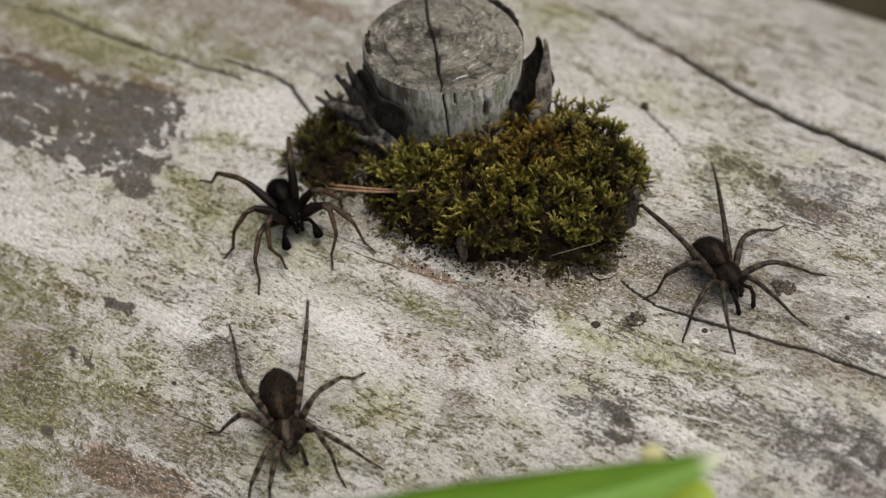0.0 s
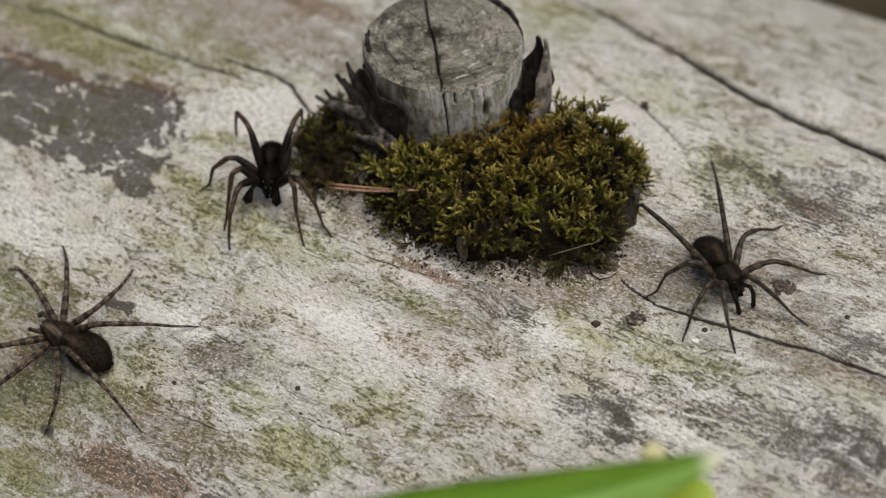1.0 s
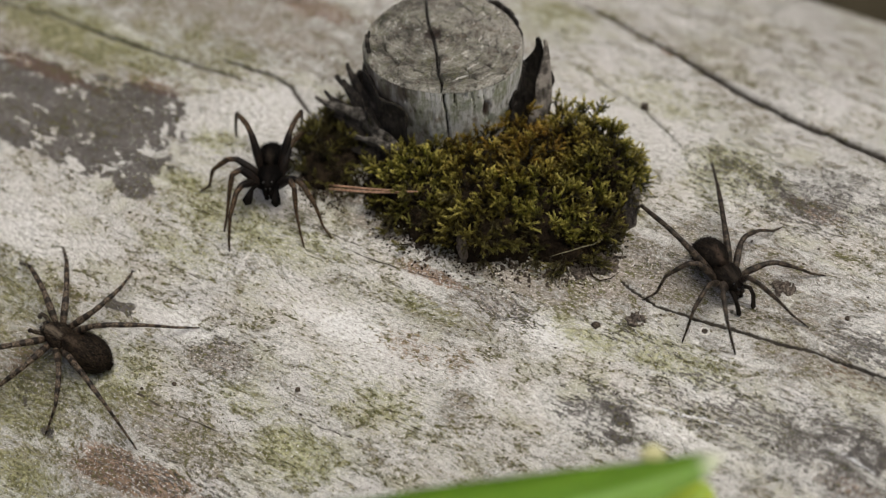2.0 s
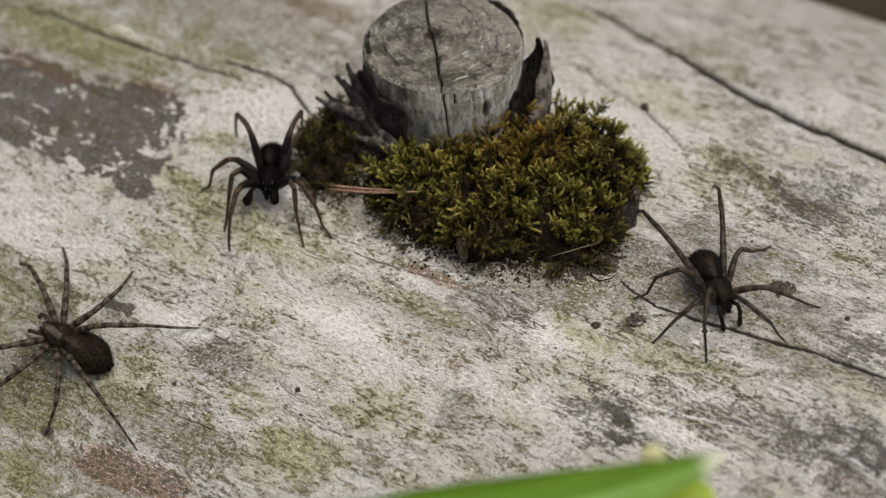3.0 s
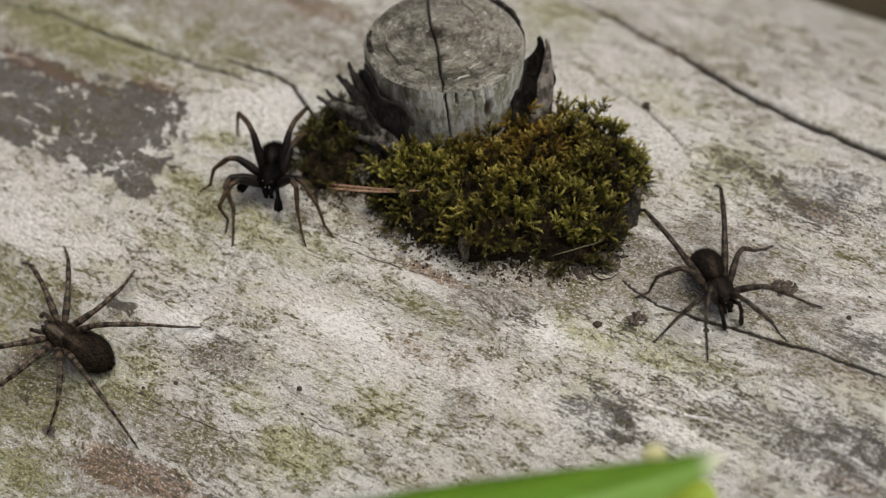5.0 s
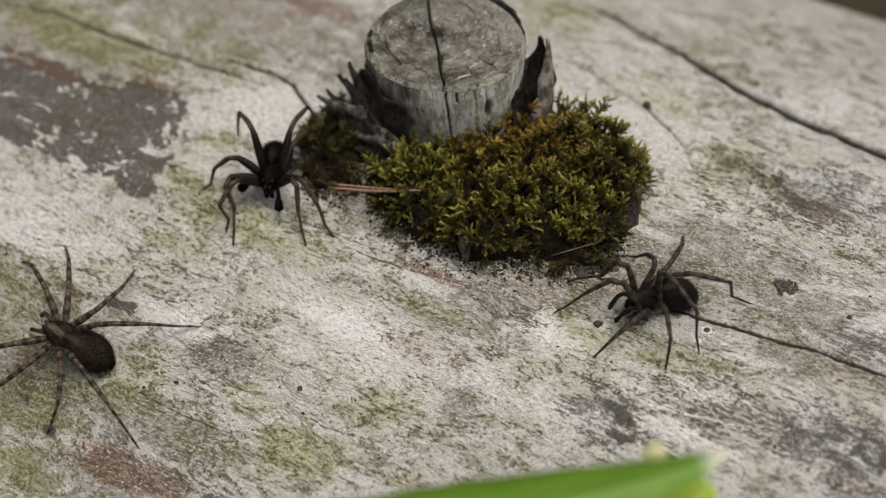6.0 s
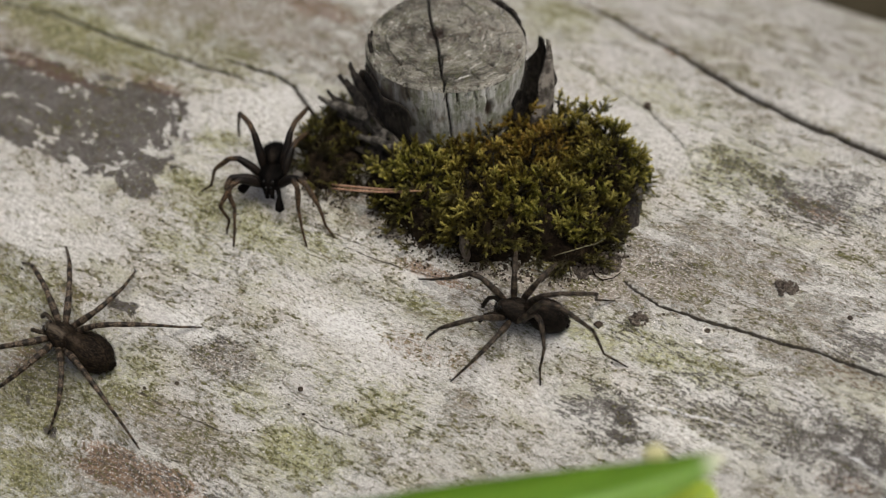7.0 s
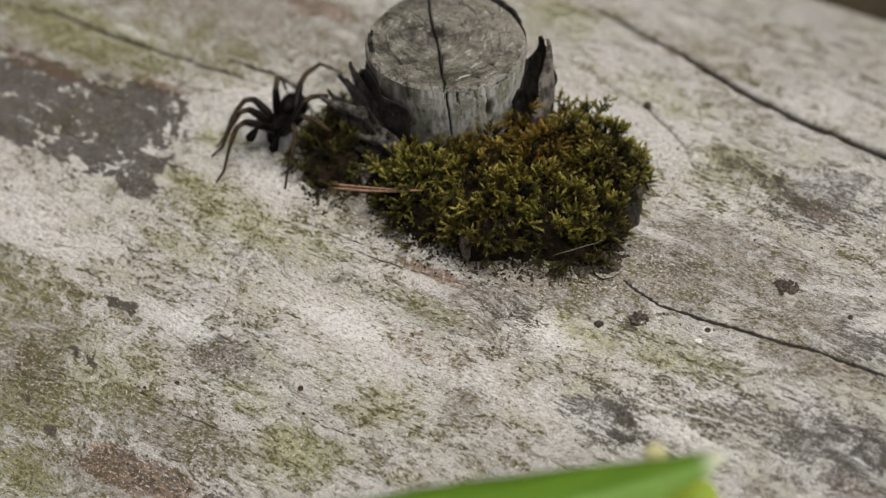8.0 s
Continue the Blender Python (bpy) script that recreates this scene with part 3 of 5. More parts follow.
def build_log():
    half, turn = 620.0, math.pi * LOG_R
    us = np.concatenate([np.linspace(-half, -50, 30)[:-1], np.arange(-50, 52, 0.15), np.linspace(52, half, 30)])
    vs = np.concatenate([np.linspace(-turn, -52, 40)[:-1], np.arange(-52, 64, 0.15), np.linspace(64, turn, 40)])
    u, v = np.meshgrid(us, vs, indexing="ij")
    wu, wv = u + 3.0 * (fbm(u / 9, v / 9, 40) - 0.5), v + 1.2 * (fbm(u / 7, v / 5, 50) - 0.5)
    h = 0.05 * (fbm(wu / 5, wv / 0.55, 3, 4) - 0.5) * 2 + 0.16 * (fbm(u / 10, v / 4, 9, 3) - 0.5)
    crack = np.zeros(u.shape)
    for points, width, depth, tone in CRACKS:
        au, av = u, v + 0.4 * (fbm(u / 1.8, v / 3.0, 80, 4) - 0.5)
        dist, along = line_distance(au, av, points)
        w = width * (0.5 + 0.75 * np.sin(np.pi * np.clip(along, 0.02, 0.98)) ** 0.5) * (0.75 + 0.5 * vnoise(u / 1.3, v / 1.3, 91))
        cut = 1 / (1 + (dist / w) ** 8)
        crack = np.maximum(crack, tone * cut)
        h = h - depth * cut
    h = h - 0.010 * np.clip(v - 41.2, 0, 40) ** 2  # the far flank falls away faster
    # short drying checks along the grain
    rng = np.random.RandomState(12)
    for _ in range(110):
        cu, cv, ln = rng.uniform(-46, 46), rng.uniform(-44, 40), rng.uniform(0.8, 4.0)
        dv = v - cv - 0.05 * (u - cu) - 0.15 * (vnoise(u / 1.2, v * 0 + cv, 7) - 0.5)
        cut = np.exp(-(dv / rng.uniform(0.06, 0.10)) ** 2) * np.clip(1.2 - ((u - cu) / ln) ** 2, 0, 1)
        crack = np.maximum(crack, rng.uniform(0.06, 0.26) * cut)
        h = h - 0.14 * cut
    a = v / LOG_R
    r = LOG_R + h
    ax, ac = np.array(AXIS), np.array(ACROSS)
    pos = u[..., None] * ax + (r * np.sin(a))[..., None] * ac
    pos[..., 2] += r * np.cos(a) - LOG_R
    pos = pos.reshape(-1, 3)
    faces = grid_faces(len(us), len(vs))
    me = mesh_mm("log", pos, faces)
    layer(me, "grain", np.stack([wu.ravel(), wv.ravel(), 0 * wu.ravel()], 1))
    for name, rows in (("dark", DARK), ("flake", FLAKE), ("algae", ALGAE), ("rust", RUST), ("grey", GREY), ("pale", PALE)):
        layer(me, name, spots(u, v, rows).ravel())
    scratch = np.zeros(u.shape)
    for points, width in SCRATCHES:
        dist, along = line_distance(u, v + 0.3 * (fbm(u / 1.5, v / 1.5, 66, 3) - 0.5), points)
        scratch = np.maximum(scratch, np.exp(-(dist / width) ** 2) * np.sin(np.pi * np.clip(along, 0.01, 0.99)) ** 0.5)
    layer(me, "scratch", scratch.ravel())
    check = np.full(u.shape, 9.0)
    rng = np.random.RandomState(71)
    lines = list(CHECKS)
    for _ in range(60):
        cu, cv, ln, tilt = rng.uniform(-30, 44), rng.uniform(-40, 6), rng.uniform(0.6, 2.6), rng.uniform(-0.04, 0.10)
        lines.append((((cu - ln, cv - ln * tilt), (cu + ln, cv + ln * tilt)), rng.uniform(0.018, 0.038)))
    bent = v + 0.22 * (fbm(u / 1.1, v / 2.0, 88, 3) - 0.5)
    for points, width in lines:
        lo, hi = points[0][0] - 1, points[-1][0] + 1
        r0, r1 = np.searchsorted(us, (lo, hi))
        dist, along = line_distance(u[r0:r1], bent[r0:r1], points)
        check[r0:r1] = np.minimum(check[r0:r1], dist / (width * (0.45 + 0.75 * np.sin(np.pi * np.clip(along, 0.02, 0.98)) ** 0.5)))
    layer(me, "check", np.clip(check, 0, 9).ravel())
    layer(me, "crack", crack.ravel())
    log = part("log", me, LOG)
    tagged(log, "weathered barkless fallen log, bleached grey-white with cracks, algae and dark stains", "log")
    for side, end in ((-1, "sawn_end"), (1, "sawn_end")):
        bm = bmesh.new()
        rings = []
        for q in (0.02, 0.25, 0.5, 0.75, 0.985):
            rings.append([bm.verts.new(AXIS * (side * half + 1.5 * noise.noise((q * 9, k, side))) + ACROSS * (LOG_R * q * math.sin(k * math.tau / 96)) + UP * (LOG_R * q * math.cos(k * math.tau / 96) - LOG_R)) for k in range(96)])
        for p, q in zip(rings, rings[1:]):
            for k in range(96):
                bm.faces.new((p[k], p[(k + 1) % 96], q[(k + 1) % 96], q[k]))
        bm.faces.new(rings[0])
        part(end, bm, CUT, log, "grey sawn end of the log")


# ---- branch stub ----
def build_stub():
    stub = new("branch_stub")
    stub.matrix_basis = pose(0, 0, -0.3 * MM, 0, -1.0, 0)
    tagged(stub, "sawn-off grey branch stub with cracked end grain rising from the log", "branch stub")
    top_z, n = 9.3, 400
    ang = np.linspace(0, math.tau, n, endpoint=False)

    def rim(z):
        base = 6.35 + 0.16 * np.cos(2 * ang + 0.6) + 0.14 * np.cos(3 * ang + 2) + 0.10 * (fbm(ang * 6 / math.tau * 2, ang * 0, 5) - 0.5)
        return base * (1.0 + 0.10 * np.exp(-z / 1.2) - 0.13 * np.exp(-((z - 2.0) / 3.6) ** 2))

    # cut face
    rs = np.linspace(0.0, 1.0, 130)
    rr = rs[:, None] * rim(top_z)[None, :]
    x, y = rr * np.cos(ang), rr * np.sin(ang)
    wx, wy = x + 0.35 * (fbm(x, y, 21, 3) - 0.5), y + 0.35 * (fbm(x, y, 24, 3) - 0.5)
    rng = np.random.RandomState(44)
    checks = []
    for a in rng.uniform(0, math.tau, 22):
        r0, r1, b = rng.uniform(5.0, 6.6), rng.uniform(1.5, 5.4), a + rng.uniform(-0.12, 0.12)
        checks.append((((r0 * math.cos(a), r0 * math.sin(a)), (r1 * math.cos(b), r1 * math.sin(b))), 0.035))
    crack = np.zeros(x.shape)
    for points, width in (((( -1.6, 7), (-1.35, 3), (-0.9, 0.8), (-0.55, -1.5), (-0.25, -4.2), (-0.05, -7)), 0.105),
                          (((6.6, 1.0), (4.6, 0.7), (3.9, 0.4)), 0.06), (((1.4, 4.8), (2.2, 3.6)), 0.05),
                          (((-4.8, -0.6), (-4.2, -2.0), (-3.6, -3)), 0.05), (((2.2, -4.6), (1.7, -3.3)), 0.05), *checks):
        dist = line_distance(wx, wy, points)[0]
        crack = np.maximum(crack, np.exp(-(dist / (width * (0.6 + 0.8 * vnoise(x * 2, y * 2, 33)))) ** 2))
    z = top_z + 0.10 * (fbm(x * 0.6, y * 0.6, 60, 4) - 0.5) * 2 + 0.05 * np.sin(rr * 11) * fbm(x, y, 63, 2) - 0.9 * crack
    z = z - 0.35 * np.exp(-((x + 0.85) ** 2 + (y - 0.9) ** 2) / 0.35) - 0.25 * np.clip((rs[:, None] - 0.96) / 0.04, 0, 1) ** 2
    pos = np.stack([x, y, z], 2).reshape(-1, 3)
    idx = grid_faces(len(rs), n)
    wrap = np.array([[r * n + n - 1, r * n, (r + 1) * n, (r + 1) * n + n - 1] for r in range(len(rs) - 1)])
    me = mesh_mm("cut_face", pos, np.concatenate([idx, wrap])[:, ::-1])
    layer(me, "crack", crack.ravel())
    layer(me, "rim", np.repeat(rs, n))
    part("cut_face", me, CUT, stub, "grey sawn end grain with growth rings and a drying crack")
    # side
    zs = np.linspace(-1.5, top_z - 0.22, 110)
    a2, z2 = np.meshgrid(ang, zs, indexing="xy")
    r2 = np.stack([rim(q) for q in zs])
    xx, yy = a2 * 6.3, z2
    r2 = r2 + 0.10 * (fbm(xx / 0.45, yy / 3.0, 14, 3) - 0.5) + 0.25 * (fbm(xx / 3, yy / 5, 17, 3) - 0.5)
    front = (a2 - 1.5 * math.pi) * 6.3
    fx = front + 0.3 * (fbm(xx, yy / 1.5, 19, 3) - 0.5)
    crack = np.zeros(fx.shape)
    for points, width in ((((-0.05, 9.6), (0.12, 7.5), (0.35, 5.0), (0.55, 2.5)), 0.085), (((0.8, 9.4), (0.9, 7.8)), 0.05),
                          (((2.3, 9.4), (2.4, 8.0)), 0.045), (((3.3, 9.3), (3.45, 6.0)), 0.05), (((1.7, 9.4), (1.75, 8.6)), 0.05), (((-3.5, 9.2), (-3.3, 7.4)), 0.05)):
        dist = line_distance(fx, yy, points)[0]
        crack = np.maximum(crack, np.exp(-(dist / width) ** 2))
    r2 = r2 - 0.6 * crack
    stain = np.exp(-(((fx - 3.6) / 0.36) ** 2 + ((yy - 6.6) / 1.0) ** 2) ** 2)
    stain = np.maximum(stain, 0.85 * np.clip(fbm(xx / 0.9, yy / 2.2, 28, 4) * 2.0 - 0.75 + np.clip(-front - 1.5, -1, 1) * 0.6, 0, 1))
    r2 = r2 - 0.15 * np.exp(-(((fx - 3.6) / 0.36) ** 2 + ((yy - 6.6) / 1.0) ** 2) ** 2)
    pos = np.stack([r2 * np.cos(a2), r2 * np.sin(a2), z2], 2).reshape(-1, 3)
    wrap = np.array([[r * n + n - 1, r * n, (r + 1) * n, (r + 1) * n + n - 1] for r in range(len(zs) - 1)])
    me = mesh_mm("side_wood", pos, np.concatenate([grid_faces(len(zs), n), wrap]))
    layer(me, "crack", crack.ravel())
    layer(me, "stain", np.clip(stain, 0, 1).ravel())
    part("side_wood", me, SIDE, stub, "pale grey-green sapwood with a crack")
    # flakes of old bark round the foot: base, middle, tip, half width at the middle, way that the hollow faces, shade
    flakes = (
        # Second flake is a backing, added so the gap behind the first looks dark.
        ((7.0, -3.7, -0.3), (9.2, -2.4, 5.0), (8.2, -0.7, 9.7), 1.25, 158, BARK_PALE), ((6.6, -1.6, -0.4), (8.4, 0.2, 4.8), (7.8, 0.6, 8.9), 1.45, 235, BARK),
        ((-3.8, -5.9, 2.4), (-7.2, -3.4, 3.8), (-10.6, -1.0, 4.1), 0.85, 60, BARK_GREY), ((-4.4, -5.4, 1.6), (-7.3, -2.4, 4.6), (-8.8, -0.2, 5.8), 0.85, 40, BARK), ((-4.8, -4.6, 1.4), (-7.0, -2.0, 5.4), (-7.9, -0.2, 7.0), 0.7, 35, BARK), ((-4.2, -5.6, 1.2), (-7.4, -3.2, 3.4), (-9.8, -0.9, 4.7), 0.8, 50, BARK), ((-4.6, -4.4, 0.2), (-6.8, -2.6, 3.4), (-8.4, -0.6, 5.6), 1.6, 42, BARK),
        ((-5.2, -4.0, 1.0), (-7.0, -1.2, 4.4), (-8.0, 0.9, 5.7), 0.8, 30, BARK), ((-2.4, -7.3, 2.2), (-5.0, -5.9, 3.1), (-8.0, -4.0, 2.9), 0.62, 75, BARK_GREY),
        ((-4.4, -5.6, 0.4), (-6.6, -4.2, 2.4), (-9.0, -2.0, 3.3), 1.1, 55, BARK), ((-3.6, -6.3, 0.2), (-5.6, -5.4, 1.6), (-7.6, -4.6, 1.7), 0.9, 65, BARK),
        ((14.6, -12.4, -0.9), (15.2, -11.6, 0.8), (14.8, -10.8, 2.4), 0.8, 130, BARK), ((13.0, -14.0, -0.8), (13.9, -13.4, 0.4), (13.5, -12.8, 1.4), 0.7, 110, BARK),
        ((15.1, -10.8, -0.8), (15.5, -10.0, 1.0), (15.1, -9.2, 2.6), 0.55, 140, BARK_GREY),
    )
    # bark still hugging the wood: from angle to angle, foot, top, gap
    for i, (a0, a1, z0, z1, gap, torn) in enumerate(((-34, 14, -0.5, 7.4, 0.1, 1.2), (4, 62, -0.5, 9.7, 0.08, 0.5), (150, 244, -0.5, 8.6, 0.15, 3.4), (158, 226, -0.5, 5.6, 0.6, 3.0), (168, 196, 2.0, 10.2, 0.0, 1.4), (200, 240, -0.5, 5.6, 0.08, 3.4))):
        bm = bmesh.new()
        rows, cols, sheets = 22, 30, []
        for face in (1, -1):
            sheet = []
            for r in range(rows):
                ring = []
                for c in range(cols):
                    k = c / (cols - 1)
                    a = radians(a0 + (a1 - a0) * k + 5 * noise.noise((r * 0.3, i * 7.0, k * 0.5)))
                    top = z1 - torn * abs(noise.noise((k * 5.5, i * 3.3, 0.4))) - 1.6 * abs(2 * k - 1) ** 3
                    z = z0 + (top - z0) * r / (rows - 1)
                    rad = 6.15 + gap + 0.035 * z * z * gap + 0.35 * noise.noise((k * 6, z * 0.35, i * 4.0)) + 0.15 * noise.noise((k * 22, z * 0.8, i)) + face * 0.2 * (1 - 0.6 * r / rows)
                    ring.append(bm.verts.new((rad * math.cos(a), rad * math.sin(a), z)))
                sheet.append(ring)
            sheets.append(sheet)
        f, b = sheets
        for r in range(rows - 1):
            for c in range(cols - 1):
                bm.faces.new((f[r][c], f[r][c + 1], f[r + 1][c + 1], f[r + 1][c]))
                bm.faces.new((b[r][c], b[r + 1][c], b[r + 1][c + 1], b[r][c + 1]))
            bm.faces.new((f[r][0], f[r + 1][0], b[r + 1][0], b[r][0]))
            bm.faces.new((f[r][-1], b[r][-1], b[r + 1][-1], f[r + 1][-1]))
        for c in range(cols - 1):
            bm.faces.new((f[-1][c], f[-1][c + 1], b[-1][c + 1], b[-1][c]))
        bmesh.ops.recalc_face_normals(bm, faces=bm.faces)
        part("bark_strip", bm, BARK, stub, "dark bark still clinging to the stub")
    for i, (base, mid, tip, wide, turn, shade) in enumerate(flakes):
        base, mid, tip = Vector(base), Vector(mid), Vector(tip)
        hollow = Vector((math.cos(radians(turn)), math.sin(radians(turn)), 0.1)).normalized()
        rows, cols, sheets = 26, 15, []
        bm = bmesh.new()
        for face in (1, -1):
            sheet = []
            for r in range(rows):
                s = r / (rows - 1)
                spine = base * (1 - s) ** 2 + mid * (2 * s * (1 - s)) + tip * s ** 2
                way = ((mid - base) * (1 - s) + (tip - mid) * s).normalized()
                side = way.cross(hollow).normalized()
                inner = side.cross(way)
                w = wide * (0.75 + 0.5 * math.sin(math.pi * min(1, s * 1.15))) * max(0.26, 1 - s ** 5) * (1 + 0.3 * noise.noise((s * 5, i * 3.1, 2)))
                ring = []
                for c in range(cols):
                    k = c / (cols - 1) * 2 - 1
                    ragged = 0.28 * s ** 2 * noise.noise((k * 3.5, i * 2.2, 1)) + 0.16 * s * noise.noise((k * 11, i * 1.7, 4))
                    rib = 0.10 * noise.noise((k * 7, s * 1.4, i * 5.1)) + 0.05 * noise.noise((k * 16, s * 4, i * 2.3))
                    q = spine + way * ragged + side * (k * w * (1 + 0.25 * noise.noise((s * 7, k + i, 8)))) + inner * (0.55 * k * k * w + rib + 0.25 * noise.noise((s * 3, k, i * 4.4)))
                    ring.append(bm.verts.new(q - inner * face * 0.17 * (1 - 0.55 * abs(k) ** 3) * (1 - 0.5 * s)))
                sheet.append(ring)
            sheets.append(sheet)
        f, b = sheets
        for r in range(rows - 1):
            for c in range(cols - 1):
                bm.faces.new((f[r][c], f[r][c + 1], f[r + 1][c + 1], f[r + 1][c]))
                bm.faces.new((b[r][c], b[r + 1][c], b[r + 1][c + 1], b[r][c + 1]))
            bm.faces.new((f[r][0], f[r + 1][0], b[r + 1][0], b[r][0]))
            bm.faces.new((f[r][-1], b[r][-1], b[r + 1][-1], f[r + 1][-1]))
        for c in range(cols - 1):
            bm.faces.new((f[-1][c], f[-1][c + 1], b[-1][c + 1], b[-1][c]))
            bm.faces.new((f[0][c], b[0][c], b[0][c + 1], f[0][c + 1]))
        bmesh.ops.recalc_face_normals(bm, faces=bm.faces)
        part("bark_flake", bm, shade, stub, "curled grey bark flake" if shade is not BARK else "dark curled bark flake or gap backing")


# ---- moss ----
CUSHIONS = (  # centre x, y, half axes, turn (degrees), height
    (4.2, -8.8, 9.4, 6.6, -14, 4.3), (-8.9, -3.6, 2.5, 4.6, -15, 2.5), (10.7, -6.6, 4.9, 4.3, -32, 4.6), (-2.6, -8.2, 4.6, 3.3, -30, 2.0), (8.8, -12.3, 4.4, 3.5, -8, 3.4))


def moss_height(x, y):
    best = np.zeros(np.shape(x))
    for cx, cy, a, b, turn, high in CUSHIONS:
        t = radians(turn)
        dx, dy = x - cx, y - cy
        q = np.hypot((dx * math.cos(t) + dy * math.sin(t)) / a, (-dx * math.sin(t) + dy * math.cos(t)) / b)
        q = q + 0.5 * (fbm(x / 2.0, y / 2.0, 130, 3) - 0.5)
        best = np.maximum(best, high * np.clip(1 - np.clip(q, 0, 1) ** 5, 0, 1) ** 0.5)
    return best * (0.42 + 1.16 * fbm(x / 1.6, y / 1.6, 120, 3))


def wood_z(x, y):
    c = x * ACROSS.x + y * ACROSS.y
    return np.sqrt(LOG_R ** 2 - c * c) - LOG_R


def build_moss():
    moss = new("moss_cushion")
    tagged(moss, "olive-green moss cushion growing round the foot of the stub", "moss")
    xs, ys = np.arange(-14, 20, 0.28), np.arange(-19, 5, 0.28)
    x, y = np.meshgrid(xs, ys, indexing="ij")
    h = moss_height(x, y)
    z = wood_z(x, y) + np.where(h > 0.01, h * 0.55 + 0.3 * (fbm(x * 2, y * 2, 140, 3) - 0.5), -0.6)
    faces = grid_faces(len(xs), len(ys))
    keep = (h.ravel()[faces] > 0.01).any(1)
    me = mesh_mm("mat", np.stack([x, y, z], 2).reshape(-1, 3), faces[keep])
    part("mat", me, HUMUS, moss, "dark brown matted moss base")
    # shoots: a few patterns of stem and leaflets, set all over the mat
    rng = np.random.RandomState(5)
    patterns = []
    for _ in range(14):
        verts, faces, tip = [], [], []
        branches = [(Vector((0, 0, 0)), Vector((0, 0, 1)), 1.7)]
        for _ in range(rng.randint(3, 7)):
            a = rng.uniform(0, math.tau)
            branches.append((Vector((0, 0, rng.uniform(0.4, 1.3))), Vector((math.cos(a), math.sin(a), rng.uniform(0.45, 1.2))).normalized(), rng.uniform(0.45, 0.95)))
        for start, way, length in branches:
            side = way.orthogonal().normalized()
            other = way.cross(side)
            count = int(6 + length * 11)
            i0 = len(verts)
            for s in (0, 1):
                for j in range(3):
                    a = j * math.tau / 3
                    verts.append(start + way * length * s + (side * math.cos(a) + other * math.sin(a)) * 0.035)
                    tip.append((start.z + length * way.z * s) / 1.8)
            for j in range(3):
                faces.append((i0 + j, i0 + (j + 1) % 3, i0 + 3 + (j + 1) % 3, i0 + 3 + j))
            for j in range(count):
                s = 0.15 + 0.85 * (j + 0.5) / count
                a = j * 2.4 + rng.uniform(-0.3, 0.3)
                out = side * math.cos(a) + other * math.sin(a)
                spread = 0.95 - 0.45 * s
                lw = (way * (0.55 + 0.5 * s) + out * spread).normalized()
                ln = rng.uniform(0.16, 0.30)
                wd = way.cross(out).normalized() * rng.uniform(0.028, 0.046)
                q = start + way * (length * s)
                up = lw.cross(wd).normalized() * 0.03
                i0 = len(verts)
                verts += [q, q + lw * ln * 0.45 + wd + up, q + lw * ln + up * 0.5, q + lw * ln * 0.45 - wd + up, q + lw * ln * 0.5 - up]
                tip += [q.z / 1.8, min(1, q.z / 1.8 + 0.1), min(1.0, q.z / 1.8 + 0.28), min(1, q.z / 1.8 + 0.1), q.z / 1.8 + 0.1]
                faces += [(i0, i0 + 1, i0 + 4), (i0 + 1, i0 + 2, i0 + 4), (i0 + 2, i0 + 3, i0 + 4), (i0 + 3, i0, i0 + 4)]
        tri = []
        for f in faces:
            tri += [f] if len(f) == 3 else [(f[0], f[1], f[2]), (f[0], f[2], f[3])]
        patterns.append((np.array([tuple(q) for q in verts]), np.array(tri), np.array(tip)))
    x, y = rng.uniform(-14, 20, 16000), rng.uniform(-19, 5, 16000)
    h = moss_height(x, y)
    e = 0.25
    gx, gy = (moss_height(x + e, y) - moss_height(x - e, y)) / (2 * e), (moss_height(x, y + e) - moss_height(x, y - e)) / (2 * e)
    steep = np.sqrt(1 + gx * gx + gy * gy)
    ok = (h > 0.75) & (np.hypot(x, y) > 6.3) & ((x < 13.4) | (y > -11.5)) & (rng.rand(16000) < 0.145 * np.clip(steep, 1, 2.0) * np.where((gy > 0.35) & (h < 2.6), np.where(x > 7, 0.75, 0.35), 1.0))
    vs, fs, tips, zones, dead_shade, base = [], [], [], [], [], 0
    for px, py, ph, sx, sy in zip(x[ok], y[ok], h[ok], gx[ok], gy[ok]):
        pv, pf, pt = patterns[rng.randint(len(patterns))]
        way = Vector((-0.55 * sx + rng.normal(0, 0.28), -0.55 * sy + rng.normal(0, 0.28), 1)).normalized()
        m = np.array(way.to_track_quat("Z", "Y").to_matrix() @ Matrix.Rotation(rng.uniform(0, math.tau), 3, "Z"))
        s = rng.uniform(0.8, 1.4)
        deep = ph * rng.uniform(0.50, 1.10) - 1.0 * s
        vs.append((pv * s) @ m.T + (px, py, float(wood_z(px, py)) + max(deep, -0.2)))
        fs.append(pf + base)
        tips.append(pt)
        zones.append(np.full(len(pt), min(1.0, 1.25 * math.exp(-((px - 5.8) / 4.8) ** 2 - ((py + 6.6) / 3.4) ** 2)) * rng.uniform(0.35, 1.0)))
        # Low old shoots brown, front face shaded in the colour, left end darker.
        dead_shade.append(np.full(len(pt), np.clip(np.clip(1.6 - ph / 2.1, 0, 1) + np.clip(sy - 0.5, 0, 1.4) * 0.6 + np.clip(-6.0 - px, 0, 3) * 0.16, 0, 0.95) * rng.uniform(0.5, 1.0)))
        base += len(pv)
    me = mesh_mm("moss_shoot", np.concatenate(vs), np.concatenate(fs), smooth=False)
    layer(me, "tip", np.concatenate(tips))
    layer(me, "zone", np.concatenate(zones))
    layer(me, "dead_shade", np.concatenate(dead_shade))
